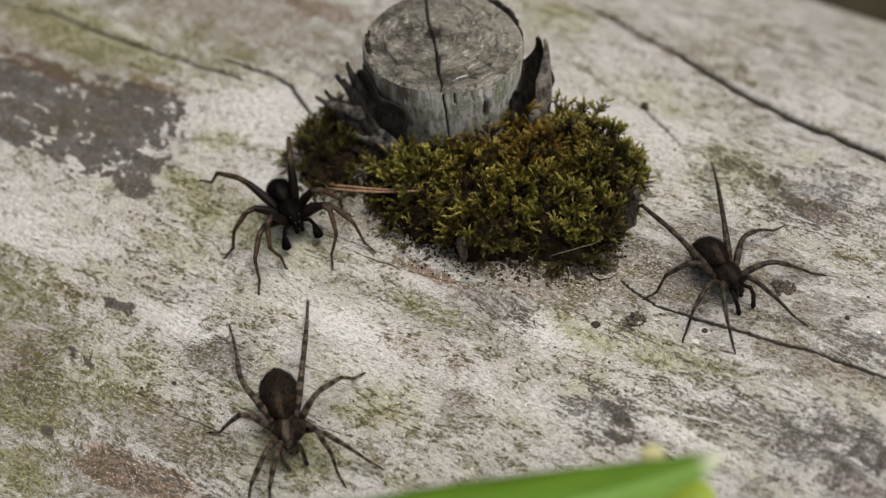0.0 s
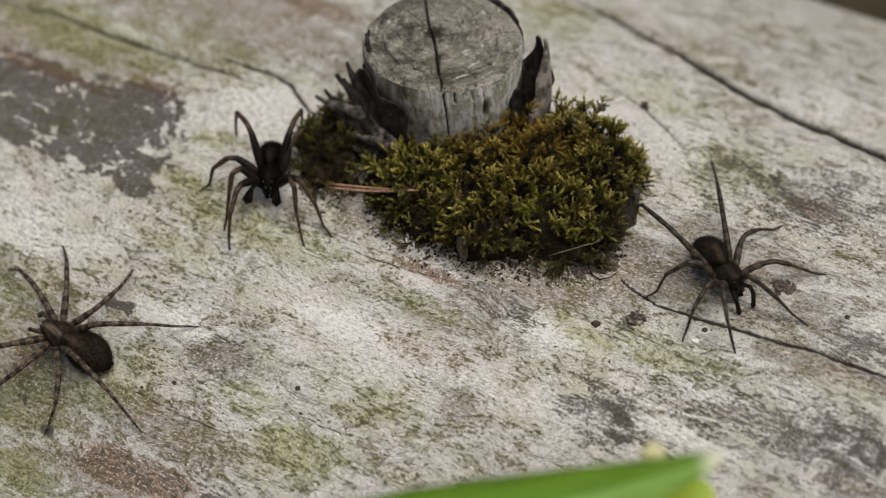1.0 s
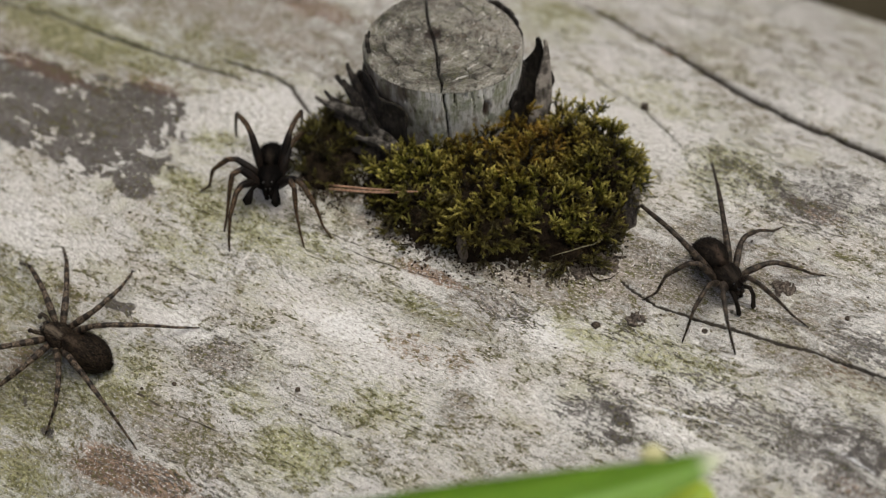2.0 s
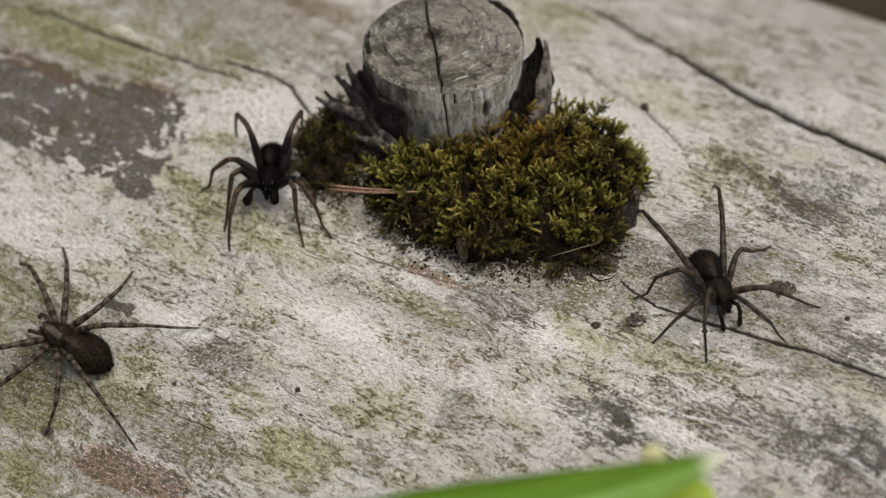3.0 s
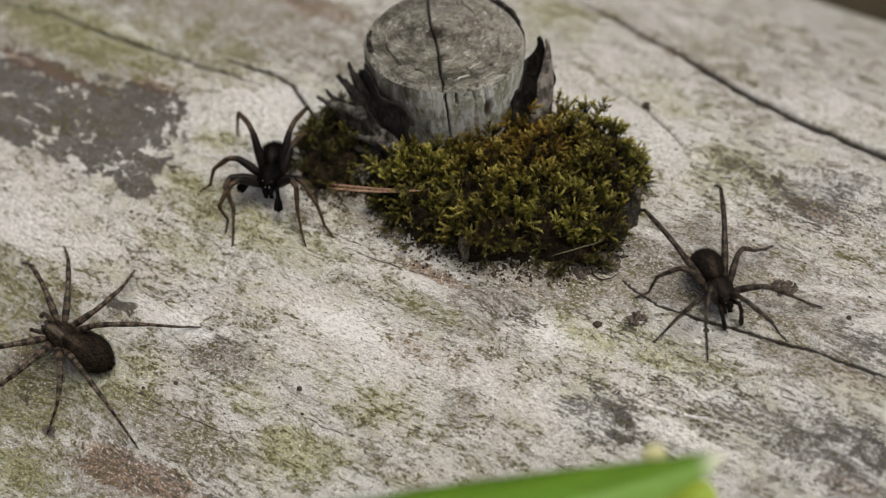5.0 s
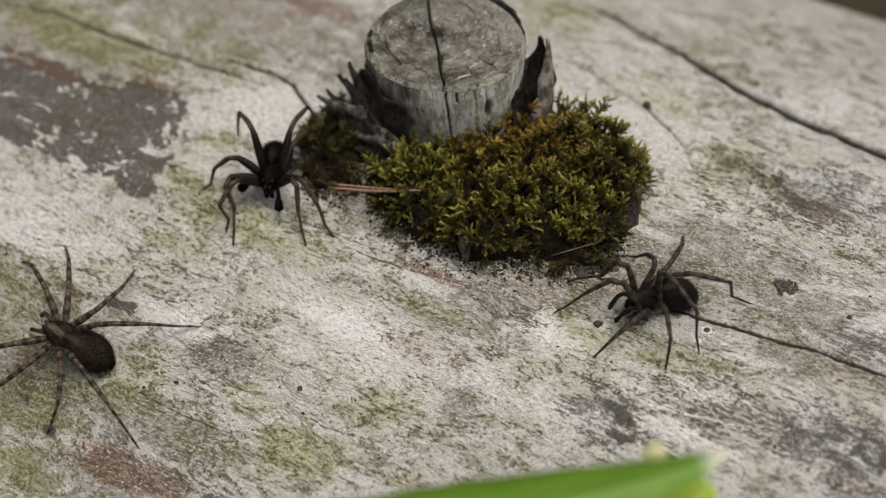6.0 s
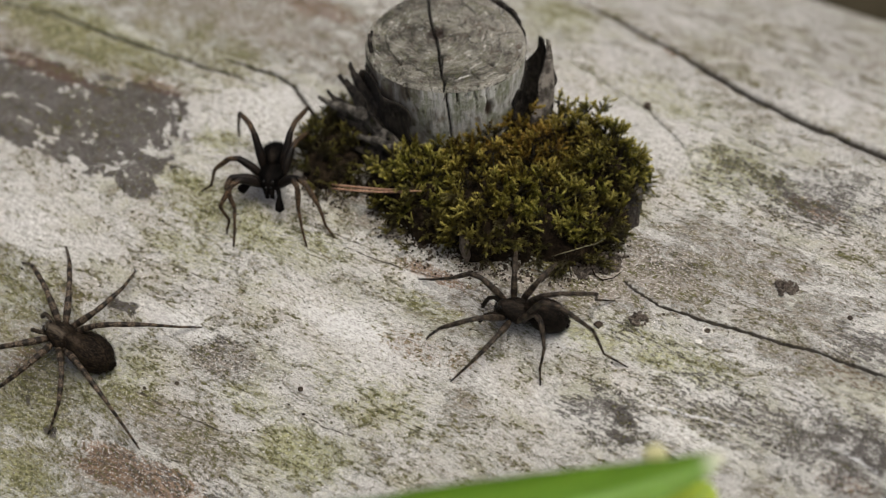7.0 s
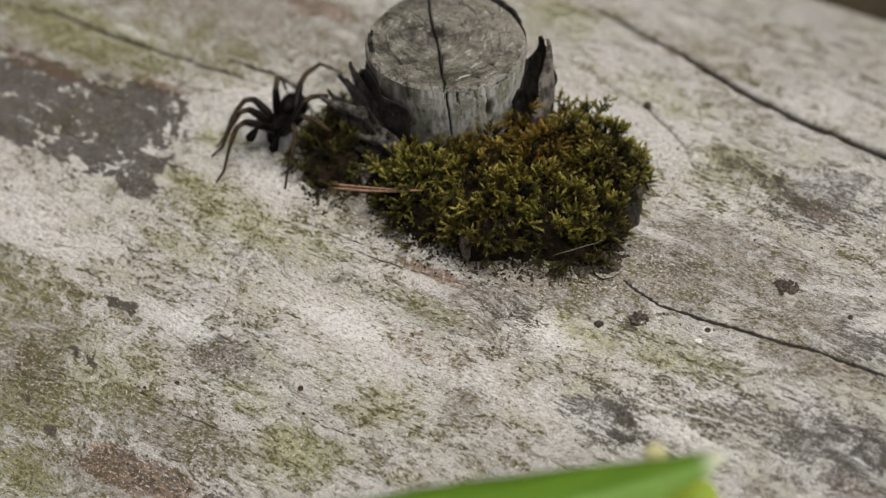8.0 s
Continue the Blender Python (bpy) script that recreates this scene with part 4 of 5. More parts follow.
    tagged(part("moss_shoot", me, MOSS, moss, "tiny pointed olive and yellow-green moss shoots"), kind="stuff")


# ---- leaf blade in front ----
def blade(parent, points, widths, fold, name="leaf_blade", label="", worn=0.0):
    """A thick folded leaf along points, tip first."""
    pts = [Vector(q) for q in points]
    fine, wide, run = [], [], []
    steps = 12
    for i in range(len(pts) - 1):
        p0, p1, p2, p3 = pts[max(i - 1, 0)], pts[i], pts[i + 1], pts[min(i + 2, len(pts) - 1)]
        for k in range(steps):
            t = k / steps
            fine.append(0.5 * ((2 * p1) + (p2 - p0) * t + (2 * p0 - 5 * p1 + 4 * p2 - p3) * t * t + (3 * p1 - p0 - 3 * p2 + p3) * t ** 3))
            wide.append(widths[i] * (1 - t) + widths[i + 1] * t)
    fine.append(pts[-1])
    wide.append(widths[-1])
    length = 0.0
    for i, q in enumerate(fine):
        length += (q - fine[i - 1]).length if i else 0
        run.append(length)
    cols, verts, coords = 13, [], []
    for face in (1, -1):
        for i, q in enumerate(fine):
            way = (fine[min(i + 1, len(fine) - 1)] - fine[max(i - 1, 0)]).normalized()
            side = way.cross(fold).normalized()
            n = side.cross(way)
            w = wide[i] * min(1.0, (max(run[i], 0.02) / 1.1) ** 0.5)
            for c in range(cols):
                k = c / (cols - 1) * 2 - 1
                verts.append(q + side * (k * w) + n * (0.32 * w * k * k + 0.14 * face * (1 - 0.7 * k * k) - 0.10 * math.exp(-(k * 6) ** 2)))
                coords.append((run[i] + worn, k * w, 0))
    nrow, nv = len(fine), len(fine) * cols
    f = grid_faces(nrow, cols)
    faces = [tuple(q) for q in f] + [tuple(q[::-1] + nv) for q in f]
    for i in range(nrow - 1):
        for c in (0, cols - 1):
            a = i * cols + c
            faces.append((a, a + cols, a + cols + nv, a + nv))
    for i in (0, nrow - 1):
        for c in range(cols - 1):
            a = i * cols + c
            faces.append((a, a + 1, a + 1 + nv, a + nv))
    me = mesh_mm(name, [tuple(q) for q in verts], faces)
    layer(me, "blade", coords)
    return part(name, me, YOUNG_LEAF if worn else LEAF, parent, label)


def build_plant():
    plant = new("grass_plant")
    plant.location = Vector((-82, -128, -184)) * MM
    tagged(plant, "fresh green broad-bladed grass plant leaning in front of the log", "plant")
    o = Vector((-82, -128, -184))
    fold = Vector((0.05, -0.55, 0.8))
    front = [(16.1, -48.3, 18.8), (12.8, -49.0, 17.7), (6.9, -50.0, 16.3), (-3.0, -51.6, 14.8), (-12.7, -54.5, 13.4), (-42, -66, 2), (-66, -96, -60), (-82, -128, -184)]
    blade(plant, [Vector(q) - o for q in front], [0.4, 1.05, 2.05, 2.8, 3.2, 4.2, 3.4, 1.2], fold)
    low = [(15.8, -47.2, 14.5), (13.9, -48.4, 13.4), (7.2, -49.9, 11.5), (-3.1, -51.7, 10.1), (-34, -68, -6), (-62, -100, -66), (-80, -127, -184)]
    blade(plant, [Vector(q) - o for q in low], [0.9, 1.6, 2.4, 3.0, 3.4, 3.0, 1.1], fold, label="yellow-green young leaf blade", worn=3.0)
    bm = bmesh.new()
    bmesh.ops.create_icosphere(bm, subdivisions=3, radius=0.62)
    for q in bm.verts:
        q.co.x *= 1.25
        q.co += q.co.normalized() * 0.12 * noise.noise(q.co * 2)
    part("bud", bm, BUD, plant, "small pale yellow-green bud", Matrix.Translation((Vector((12.3, -46.75, 16.75)) - o) * MM))


# ---- spiders ----
def loft(sections, sides=28, bumpy=0.0, seed=0):
    """A closed body through ovals across x: (x, half width, half height, centre height)."""
    xs = np.array([s[0] for s in sections])
    fine = np.linspace(0, 1, 34)
    fine = 0.5 - 0.5 * np.cos(np.pi * fine)
    gx = xs[0] + (xs[-1] - xs[0]) * fine
    verts = []
    for x in gx:
        w, hgt, cz = (float(np.interp(x, xs, [s[k] for s in sections])) for k in (1, 2, 3))
        for k in range(sides):
            a = k * math.tau / sides
            q = 1 + bumpy * noise.noise((x * 2, math.cos(a) * 2, math.sin(a) * 2 + seed))
            verts.append((x, w * q * math.cos(a), cz + hgt * q * math.sin(a)))
    n = len(gx)
    faces = []
    for i in range(n - 1):
        for k in range(sides):
            faces.append((i * sides + k, i * sides + (k + 1) % sides, (i + 1) * sides + (k + 1) % sides, (i + 1) * sides + k))
    faces = [f[::-1] for f in faces]
    faces.append(tuple(range(sides)))
    faces.append(tuple(range((n - 1) * sides, n * sides))[::-1])
    return verts, faces


def oval(length, wide, high, shape=0.5, fat=0.5, cz=0.0):
    """Sections of an egg along x, its widest place at shape."""
    rows = []
    for i in range(21):
        t = i / 20
        s = t ** (math.log(0.5) / math.log(shape))
        k = max(0.03, math.sin(math.pi * s)) ** fat
        rows.append(((t - 0.5) * length, wide * k, high * k, cz))
    return rows


def hairs(verts, count, length, seed, lean=(-0.7, 0, 0)):
    """Short bristles standing on a body's skin, as one bmesh."""
    rng = np.random.RandomState(seed)
    centre = Vector(np.mean(verts, axis=0))
    bm = bmesh.new()
    for _ in range(count):
        q = Vector(verts[rng.randint(len(verts))]) + Vector(rng.normal(0, 0.05, 3))
        out = ((q - centre).normalized() + Vector(lean) * rng.uniform(0.4, 1.0) + Vector(rng.normal(0, 0.25, 3))).normalized()
        side = out.orthogonal().normalized() * 0.012
        other = out.cross(side)
        a, b, c = (bm.verts.new(q + s) for s in (side, -0.5 * side + 0.87 * other, -0.5 * side - 0.87 * other))
        d = bm.verts.new(q + out * length * rng.uniform(0.5, 1.2))
        for f in ((a, b, d), (b, c, d), (c, a, d)):
            bm.faces.new(f)
    return bm


def limb(length, radii, seed, spines=10, arch=0.0):
    """One piece of a leg along x, with rounded ends and bristles."""
    bm = bmesh.new()
    ts = np.linspace(0, 1, len(radii))

    def middle(t):
        return Vector((length * t, 0, arch * math.sin(math.pi * t)))

    def girth(t):
        return float(np.interp(t, ts, radii))

    pts, rad = [middle(0) - Vector((radii[0] * 0.85, 0, 0)), middle(0) - Vector((radii[0] * 0.55, 0, 0))], [radii[0] * 0.35, radii[0] * 0.8]
    for i in range(11):
        pts.append(middle(i / 10))
        rad.append(girth(i / 10))
    pts += [middle(1) + Vector((radii[-1] * 0.55, 0, 0)), middle(1) + Vector((radii[-1] * 0.85, 0, 0))]
    rad += [radii[-1] * 0.8, radii[-1] * 0.35]
    tube(bm, pts, rad, 10)
    rng = np.random.RandomState(seed)
    for _ in range(spines * 7):
        t, a = rng.uniform(0.03, 0.98), rng.uniform(0, math.tau)
        out = Vector((rng.uniform(0.5, 1.1), math.cos(a), math.sin(a))).normalized()
        q = middle(t) + Vector((0, math.cos(a), math.sin(a))) * girth(t) * 0.9
        big = rng.rand() < 0.12
        side = out.orthogonal().normalized() * (0.016 if big else 0.008)
        other = out.cross(side)
        ring = [bm.verts.new(q + w) for w in (side, -0.5 * side + 0.87 * other, -0.5 * side - 0.87 * other)]
        tip = bm.verts.new(q + out * (rng.uniform(0.28, 0.42) if big else rng.uniform(0.10, 0.20)))
        for i in range(3):
            bm.faces.new((ring[i], ring[(i + 1) % 3], tip))
    return bm


# shares of a leg: femur, patella, tibia, metatarsus, tarsus
SPLIT = (0.30, 0.10, 0.23, 0.22, 0.15)
EASY = (0.0, 0.75, 0.15)  # lean, ankle and toe bend of a leg at ease


class Spider:
    """A wolf spider: body on an Empty, eight legs of five rigid pieces each."""

    def __init__(self, label, size, body, leg, abdomen, lengths, girth, male=False, rise=1.9, seed=0, thigh=None, wide=1.0, droop=12):
        s = size
        self.root = tagged(new("wolf_spider"), label, "spider", "wolf spiders on the log")
        self.rise, self.size, self.rows = rise, s, []
        up = Matrix.Translation((0, 0, rise * MM))
        v, f = loft([(-1.5 * s, 0.35 * s, 0.25 * s, -0.05), (-1.3 * s, 0.75 * s, 0.5 * s, 0.0), (-0.7 * s, 1.10 * s, 0.68 * s, 0.05), (0, 1.18 * s, 0.78 * s, 0.12),
                     (0.6 * s, 0.95 * s, 0.80 * s, 0.16), (1.05 * s, 0.66 * s, 0.76 * s, 0.16), (1.4 * s, 0.56 * s, 0.62 * s, 0.12), (1.6 * s, 0.40 * s, 0.36 * s, 0.0)], bumpy=0.06, seed=seed)
        skin, belly = body
        ceph = part("cephalothorax", mesh_mm("cephalothorax", v, f), skin, self.root, m=up)
        part("hair", hairs(v, 700, 0.24, seed + 1), skin, ceph)["kind"] = "stuff"
        ln, wd, hg = abdomen
        sec = oval(ln, wd, hg, 0.46, 0.55)
        v, f = loft(sec, bumpy=0.05, seed=seed + 3)
        abd = part("abdomen", mesh_mm("abdomen", v, f), belly, self.root, m=pose((-1.05 * s - ln * 0.42 * math.cos(radians(droop))) * MM, 0, (rise + 0.55 - 0.4 * ln * math.sin(radians(droop))) * MM, 0, -droop, 0))
        part("hair", hairs(v, 2600, 0.22, seed + 2), belly, abd)["kind"] = "stuff"
        for y in (-0.16, 0.16):
            bm = tube(bmesh.new(), [(0.2, 0, 0), (0.0, 0, -0.02), (-0.22, 0, -0.05)], [0.11, 0.10, 0.05], 8)
            part("spinneret", bm, leg, abd, m=Matrix.Translation(Vector((-ln * 0.47, y, -0.15)) * MM))
        for y in (-0.24, 0.24):
            bm = tube(bmesh.new(), [(0, 0, 0.1), (0.22 * s, 0, -0.25), (0.28 * s, 0, -0.7), (0.2 * s, 0, -1.0)], [0.22 * s, 0.27 * s, 0.23 * s, 0.10], 10)
            part("fang_base", bm, skin, ceph, m=Matrix.Translation(Vector((1.4 * s, y * s, 0)) * MM))
        for x, y, z, r in ((1.58, 0.2, 0.38, 0.13), (1.58, -0.2, 0.38, 0.13), (1.18, 0.38, 0.78, 0.12), (1.18, -0.38, 0.78, 0.12), (1.62, 0.12, 0.14, 0.06), (1.62, -0.12, 0.14, 0.06)):
            bm = bmesh.new()
            bmesh.ops.create_uvsphere(bm, u_segments=12, v_segments=8, radius=r * s)
            part("eye", bm, EYE_BLACK, ceph, "glossy black eye", Matrix.Translation(Vector((x * s, y * s, z * s)) * MM))
        self.palps = []
        for side in (1, -1):
            r = 2.0 if male else 1.0
            pts = [(0, 0, 0), (0.75, 0.30 * side, 0.42), (1.25, 0.34 * side, 0.10), (1.55, 0.26 * side, -0.55), (1.72, 0.22 * side, -1.0), (1.78, 0.2 * side, -1.3)]
            bm = tube(bmesh.new(), [tuple(k * s for k in q) for q in pts], [0.16 * s, 0.19 * s, 0.18 * s, 0.19 * s * r, 0.22 * s * r, 0.06], 10)
            base = Matrix.Translation(Vector((1.15 * s, 0.5 * s * side, rise - 0.15)) * MM)
            self.palps.append((part("palp", bm, skin, self.root, m=base), base))
        self.legs = []
        for side in (1, -1):
            for k in range(4):
                total = lengths[k]
                hip = Vector(((0.85, 0.32, -0.22, -0.75)[k] * s, side * (0.75, 0.95, 0.95, 0.8)[k] * s, rise - 0.22))
                lens = [total * q for q in SPLIT]
                g = girth
                femur = part("leg", limb(lens[0], [g * wide * q for q in (0.24, 0.33, 0.34, 0.30, 0.24)], seed + k * 7 + side, 9, 0.10), thigh or leg, self.root)
                pieces = [femur]
                for i, (name, radii) in enumerate((("patella", (0.235, 0.26, 0.25, 0.235)), ("tibia", (0.225, 0.25, 0.235, 0.20, 0.17)),
                                                   ("metatarsus", (0.165, 0.15, 0.135, 0.125, 0.12)), ("tarsus", (0.115, 0.105, 0.095, 0.075, 0.05))), 1):
                    pieces.append(part(name, limb(lens[i], [g * q for q in radii], seed + k * 7 + side + 40 * i, 8 if i > 1 else 3, 0.02), leg, femur))
                self.legs.append((hip, lens, pieces))

    def stand(self, t, body, feet, until=None):
        """From t (until a later time): the body's u, v, heading, pitch and lift, and the feet, left legs one to four, then right:
        u, v, and where it is not at ease the leg's lean, ankle and toe bend."""
        body = (*body, 0.0, 0.0)[:5]
        feet = tuple((*q, *EASY)[:5] if len(q) == 2 else q for q in feet)
        self.rows.append((t, body, feet))
        if until is not None:
            self.rows.append((until, body, feet))
        return self

    @staticmethod
    def bend(hip, foot, lens, lean, ankle, toe):
        """The joints from hip to foot, and the normal of the leg's plane, which leans over the line between them."""
        gap = foot - hip
        chord = min(gap.length, 0.99 * sum(lens))
        way = gap.normalized()

        def chain(q):
            x = z = turn = 0.0
            pts = [(0.0, 0.0)]
            for ln, k in zip(lens, (0.0, 0.55, 0.45, ankle, toe)):
                turn -= k * q
                x, z = x + ln * math.cos(turn), z + ln * math.sin(turn)
                pts.append((x, z))
            return pts

        low, high = 0.0, 3.6 / (1 + max(ankle, 0) + max(toe, 0))
        for _ in range(28):
            mid = (low + high) / 2
            if math.hypot(*chain(mid)[-1]) > chord:
                low = mid
            else:
                high = mid
        pts = chain(low)
        turn = -math.atan2(pts[-1][1], pts[-1][0])
        cs, sn = math.cos(turn), math.sin(turn)
        up = Vector((0, 0, 1))
        up = (up - way * up.dot(way)).normalized()
        rise = up * math.cos(lean) + way.cross(up) * math.sin(lean)
        return [hip + way * (x * cs - z * sn) + rise * (x * sn + z * cs) for x, z in pts], rise.cross(way).normalized()

    @staticmethod
    def along(p, q, normal):
        x = (q - p).normalized()
        z = x.cross(normal).normalized()
        m = Matrix((x, z.cross(x), z)).transposed().to_4x4()
        m.translation = p * MM
        return m

    def wave(self, rows):
        """Swing the palps: seconds, then pitch and turn of the left one and of the right one."""
        for (ob, base), i in zip(self.palps, (1, 3)):
            walk(ob, [(row[0], base @ pose(0, 0, 0, 0, row[i], row[i + 1])) for row in rows])

    def place(self, body):
        u, v, head, pitch, lift = body
        up = Matrix.Translation((0, 0, self.rise * MM))
        return log_pose(u, v, head, lift) @ up @ pose(0, 0, 0, 0, pitch, 0) @ up.inverted()

    def key(self):
        root_rows, leg_rows = [], [[[] for _ in SPLIT] for _ in self.legs]
        times = []
        for (t0, b0, f0), (t1, b1, f1) in zip(self.rows, self.rows[1:]):
            times.append((t0, t0, t1, b0, f0, b1, f1))
            if b0 != b1 or f0 != f1:
                first, last = frame(t0), frame(t1)
                times += [((k - 1) / FPS, t0, t1, b0, f0, b1, f1) for k in range(first + 1, last)]
        t1, b1, f1 = self.rows[-1]
        times.append((t1, t1 - 1, t1, b1, f1, b1, f1))
        for t, t0, t1, b0, f0, b1, f1 in times:
            s = (t - t0) / (t1 - t0) if t1 > t0 else 0
            swing = (b1[2] - b0[2] + 180) % 360 - 180
            u, v, pitch, lift = (b0[i] + (b1[i] - b0[i]) * s for i in (0, 1, 3, 4))
            m = self.place((u, v, b0[2] + swing * s, pitch, lift))
            root_rows.append((t, m))
            back, ends = m.inverted(), (self.place(b0).inverted(), self.place(b1).inverted())
            running = abs(swing) > 30 or math.dist(b0[:2], b1[:2]) > 4
            for k, ((hip, lens, _), rows, p, q) in enumerate(zip(self.legs, leg_rows, f0, f1)):
                step = 0.7 * math.sin(math.pi * s) if math.dist(p[:2], q[:2]) > 0.3 else 0.0
                foot = back @ (on_log(p[0] + (q[0] - p[0]) * s, p[1] + (q[1] - p[1]) * s, step) * MM) / MM
                if running:
                    foot = (ends[0] @ (on_log(*p[:2]) * MM)).lerp(ends[1] @ (on_log(*q[:2]) * MM), s) / MM
                    foot.z += 0.5 * abs(math.sin(9 * t * math.pi + k * 2.1)) * math.sin(math.pi * s)
                joints, out = self.bend(hip, foot, lens, *(p[i] + (q[i] - p[i]) * s for i in (2, 3, 4)))
                laid = [self.along(a, b, out) for a, b in zip(joints, joints[1:])]
                fix = laid[0].inverted()
                for i, (row, mm) in enumerate(zip(rows, laid)):
                    row.append((t, fix @ mm if i else mm))
        walk(self.root, root_rows)
        for (_, _, pieces), rows in zip(self.legs, leg_rows):
            for ob, row in zip(pieces, rows):
                walk(ob, row)


def build_spiders():
    def skins(name, low, high, band, mark, strength, **gloss):
        """Skin of the front body, with a stripe all along, and of the abdomen, with a short mark."""
        return (spider_body_material(name + "_front", low, high, band, strength, -1.7, -1.1, **gloss),
                spider_body_material(name + "_abdomen", low, high, mark, 0.8, 0.1, 1.1, **gloss))

    brown = skins("brown_spider_hair", (0.003, 0.0022, 0.0016), (0.030, 0.021, 0.013), (0.15, 0.122, 0.092), (0.075, 0.055, 0.038), 0.65)
    brown_leg = spider_leg_material("banded_brown_leg", (0.018, 0.013, 0.009), (0.15, 0.112, 0.078), 6.0, 0.9)
    grey = skins("grey_brown_spider_hair", (0.0025, 0.002, 0.0015), (0.016, 0.012, 0.0085), (0.06, 0.047, 0.036), (0.06, 0.042, 0.03), 0.3)
    grey_leg = spider_leg_material("grey_brown_leg", (0.014, 0.0105, 0.0075), (0.085, 0.064, 0.045), 6.0, 0.75)
    black = skins("black_spider_hair", (0.0008, 0.0007, 0.0006), (0.003, 0.0024, 0.002), (0.02, 0.015, 0.012), (0.032, 0.025, 0.019), 0.25, rough=0.6, spec=0.05)
    black_leg = spider_leg_material("amber_brown_leg", (0.014, 0.0095, 0.006), (0.105, 0.066, 0.036), 2.6, 0.6)
    black_thigh = spider_leg_material("black_brown_leg", (0.002, 0.0015, 0.0012), (0.016, 0.010, 0.006), 2.6, 0.6)
    a = Spider("brown hairy wolf spider with banded legs and a pale stripe", 0.92, brown, brown_leg, (4.3, 1.5, 1.4), (9.24, 9.03, 8.77, 12.27), 0.88, rise=1.65, seed=100)
    b = Spider("grey-brown wolf spider with a round dark abdomen", 0.93, grey, grey_leg, (3.6, 1.34, 1.26), (9.86, 7.74, 8.39, 13.74), 0.82, rise=1.6, seed=300, droop=26)
    c = Spider("small black male wolf spider with swollen dark palps", 0.92, black, black_leg, (2.7, 1.08, 1.03), (8.26, 8.28, 7.93, 10.94), 0.9, True, 2.05, seed=500, thigh=black_thigh, wide=1.2, droop=22)
    return a, b, c


def motions():
    female, wanderer, male = SPIDERS
    female.stand(0, (3.96, -31.52, -49, 3, 0.02), ((9.6, -33.3, -0.39, 0.22, -0.14), (11.6, -30.9, -0.07, 0.14, -0.17), (6.5, -24.6, -0.05, 0.56, -0.44), (-0.8, -21.0, 0.31, 0.71, 0.14), (4.8, -36.5, -0.23, 0.69, 0.13), (3.3, -37.1, -0.23, 0.66, 0.14), (-2.4, -34.0, 0.19, 0.04, -0.35), (-5.4, -25.5, -0.23, -0.05, -0.08)), 0.73)
    female.stand(0.8, (-2.39, -31.23, -97), ((-0.4, -36.2), (1.4, -34.0), (2.5, -30.5), (5.4, -24.1), (-6.9, -34.7), (-8.3, -30.8), (-7.1, -27.6), (-5.7, -23.7)))
    female.stand(0.9, (-15.16, -31.53, -177), ((-20.1, -35.4), (-18.6, -37.8), (-12.5, -39.6), (-5.6, -36.1), (-22.9, -28.7), (-19.3, -24.8), (-14.0, -25.3), (-6.6, -25.8)))
    female.stand(0.97, (-16.72, -32.28, 176, -9, 0.05), ((-23.6, -35.9, -0.39, 0.76, 0.15), (-20.7, -38.6, -0.47, 0.71, 0.14), (-14.3, -39.4, -0.50, 0.83, 0.17), (-7.2, -36.1, -0.06, 0.75, 0.15), (-24.8, -28.9, 0.32, 0.75, 0.15), (-21.8, -25.2, 0.42, 0.75, 0.15), (-15.2, -24.6, 0.57, 0.75, 0.15), (-7.5, -26.7, 0.16, 0.30, -0.30)), 1.1)
    female.stand(1.4, (-16.72, -32.28, 176, -9, 0.05), ((-23.6, -35.9, -0.39, 0.76, 0.15), (-20.7, -38.6, -0.47, 0.71, 0.14), (-14.3, -39.4, -0.50, 0.83, 0.17), (-6.8, -37.4, -0.06, 0.75, 0.15), (-24.3, -27.9, 0.32, 0.75, 0.15), (-21.8, -25.2, 0.42, 0.75, 0.15), (-15.2, -24.6, 0.57, 0.75, 0.15), (-7.5, -26.7, 0.16, 0.30, -0.30)), 7.13)
    female.stand(7.2, (-16.9, -31.7, 173), ((-23.0, -35.0), (-20.8, -38.3), (-14.3, -39.4), (-6.9, -37.2), (-24.2, -27.8), (-21.8, -25.2), (-15.1, -24.5), (-7.4, -26.5)))
    female.stand(7.3, (-10.46, -21.77, 107), ((-17.7, -18.8), (-17.3, -22.8), (-16.0, -27.3), (-11.3, -29.5), (-9.8, -16.3), (-6.7, -17.9), (-4.6, -22.1), (-5.2, -29.4)))
    female.stand(7.4, (1.50, -21.60, 28), ((2.3, -16.0), (0.4, -14.6), (-4.8, -17.0), (-8.4, -21.1), (7.7, -23.0), (4.1, -22.8), (2.6, -28.5), (-2.3, -27.6)))
    female.stand(7.5, (-4.09, -31.24, -27), ((-0.3, -32.8), (-0.5, -29.8), (-3.9, -26.7), (-7.6, -26.3), (-2.2, -35.6), (-4.9, -36.3), (-8.3, -34.3), (-11.7, -29.7)))
    female.stand(7.6, (1.41, -48.48, -86), ((3.0, -52.9), (4.4, -50.9), (5.0, -47.5), (3.8, -43.5), (0.5, -54.0), (-2.5, -52.3), (-3.7, -50.1), (-5.0, -45.1)), 8.0)
    female.key()
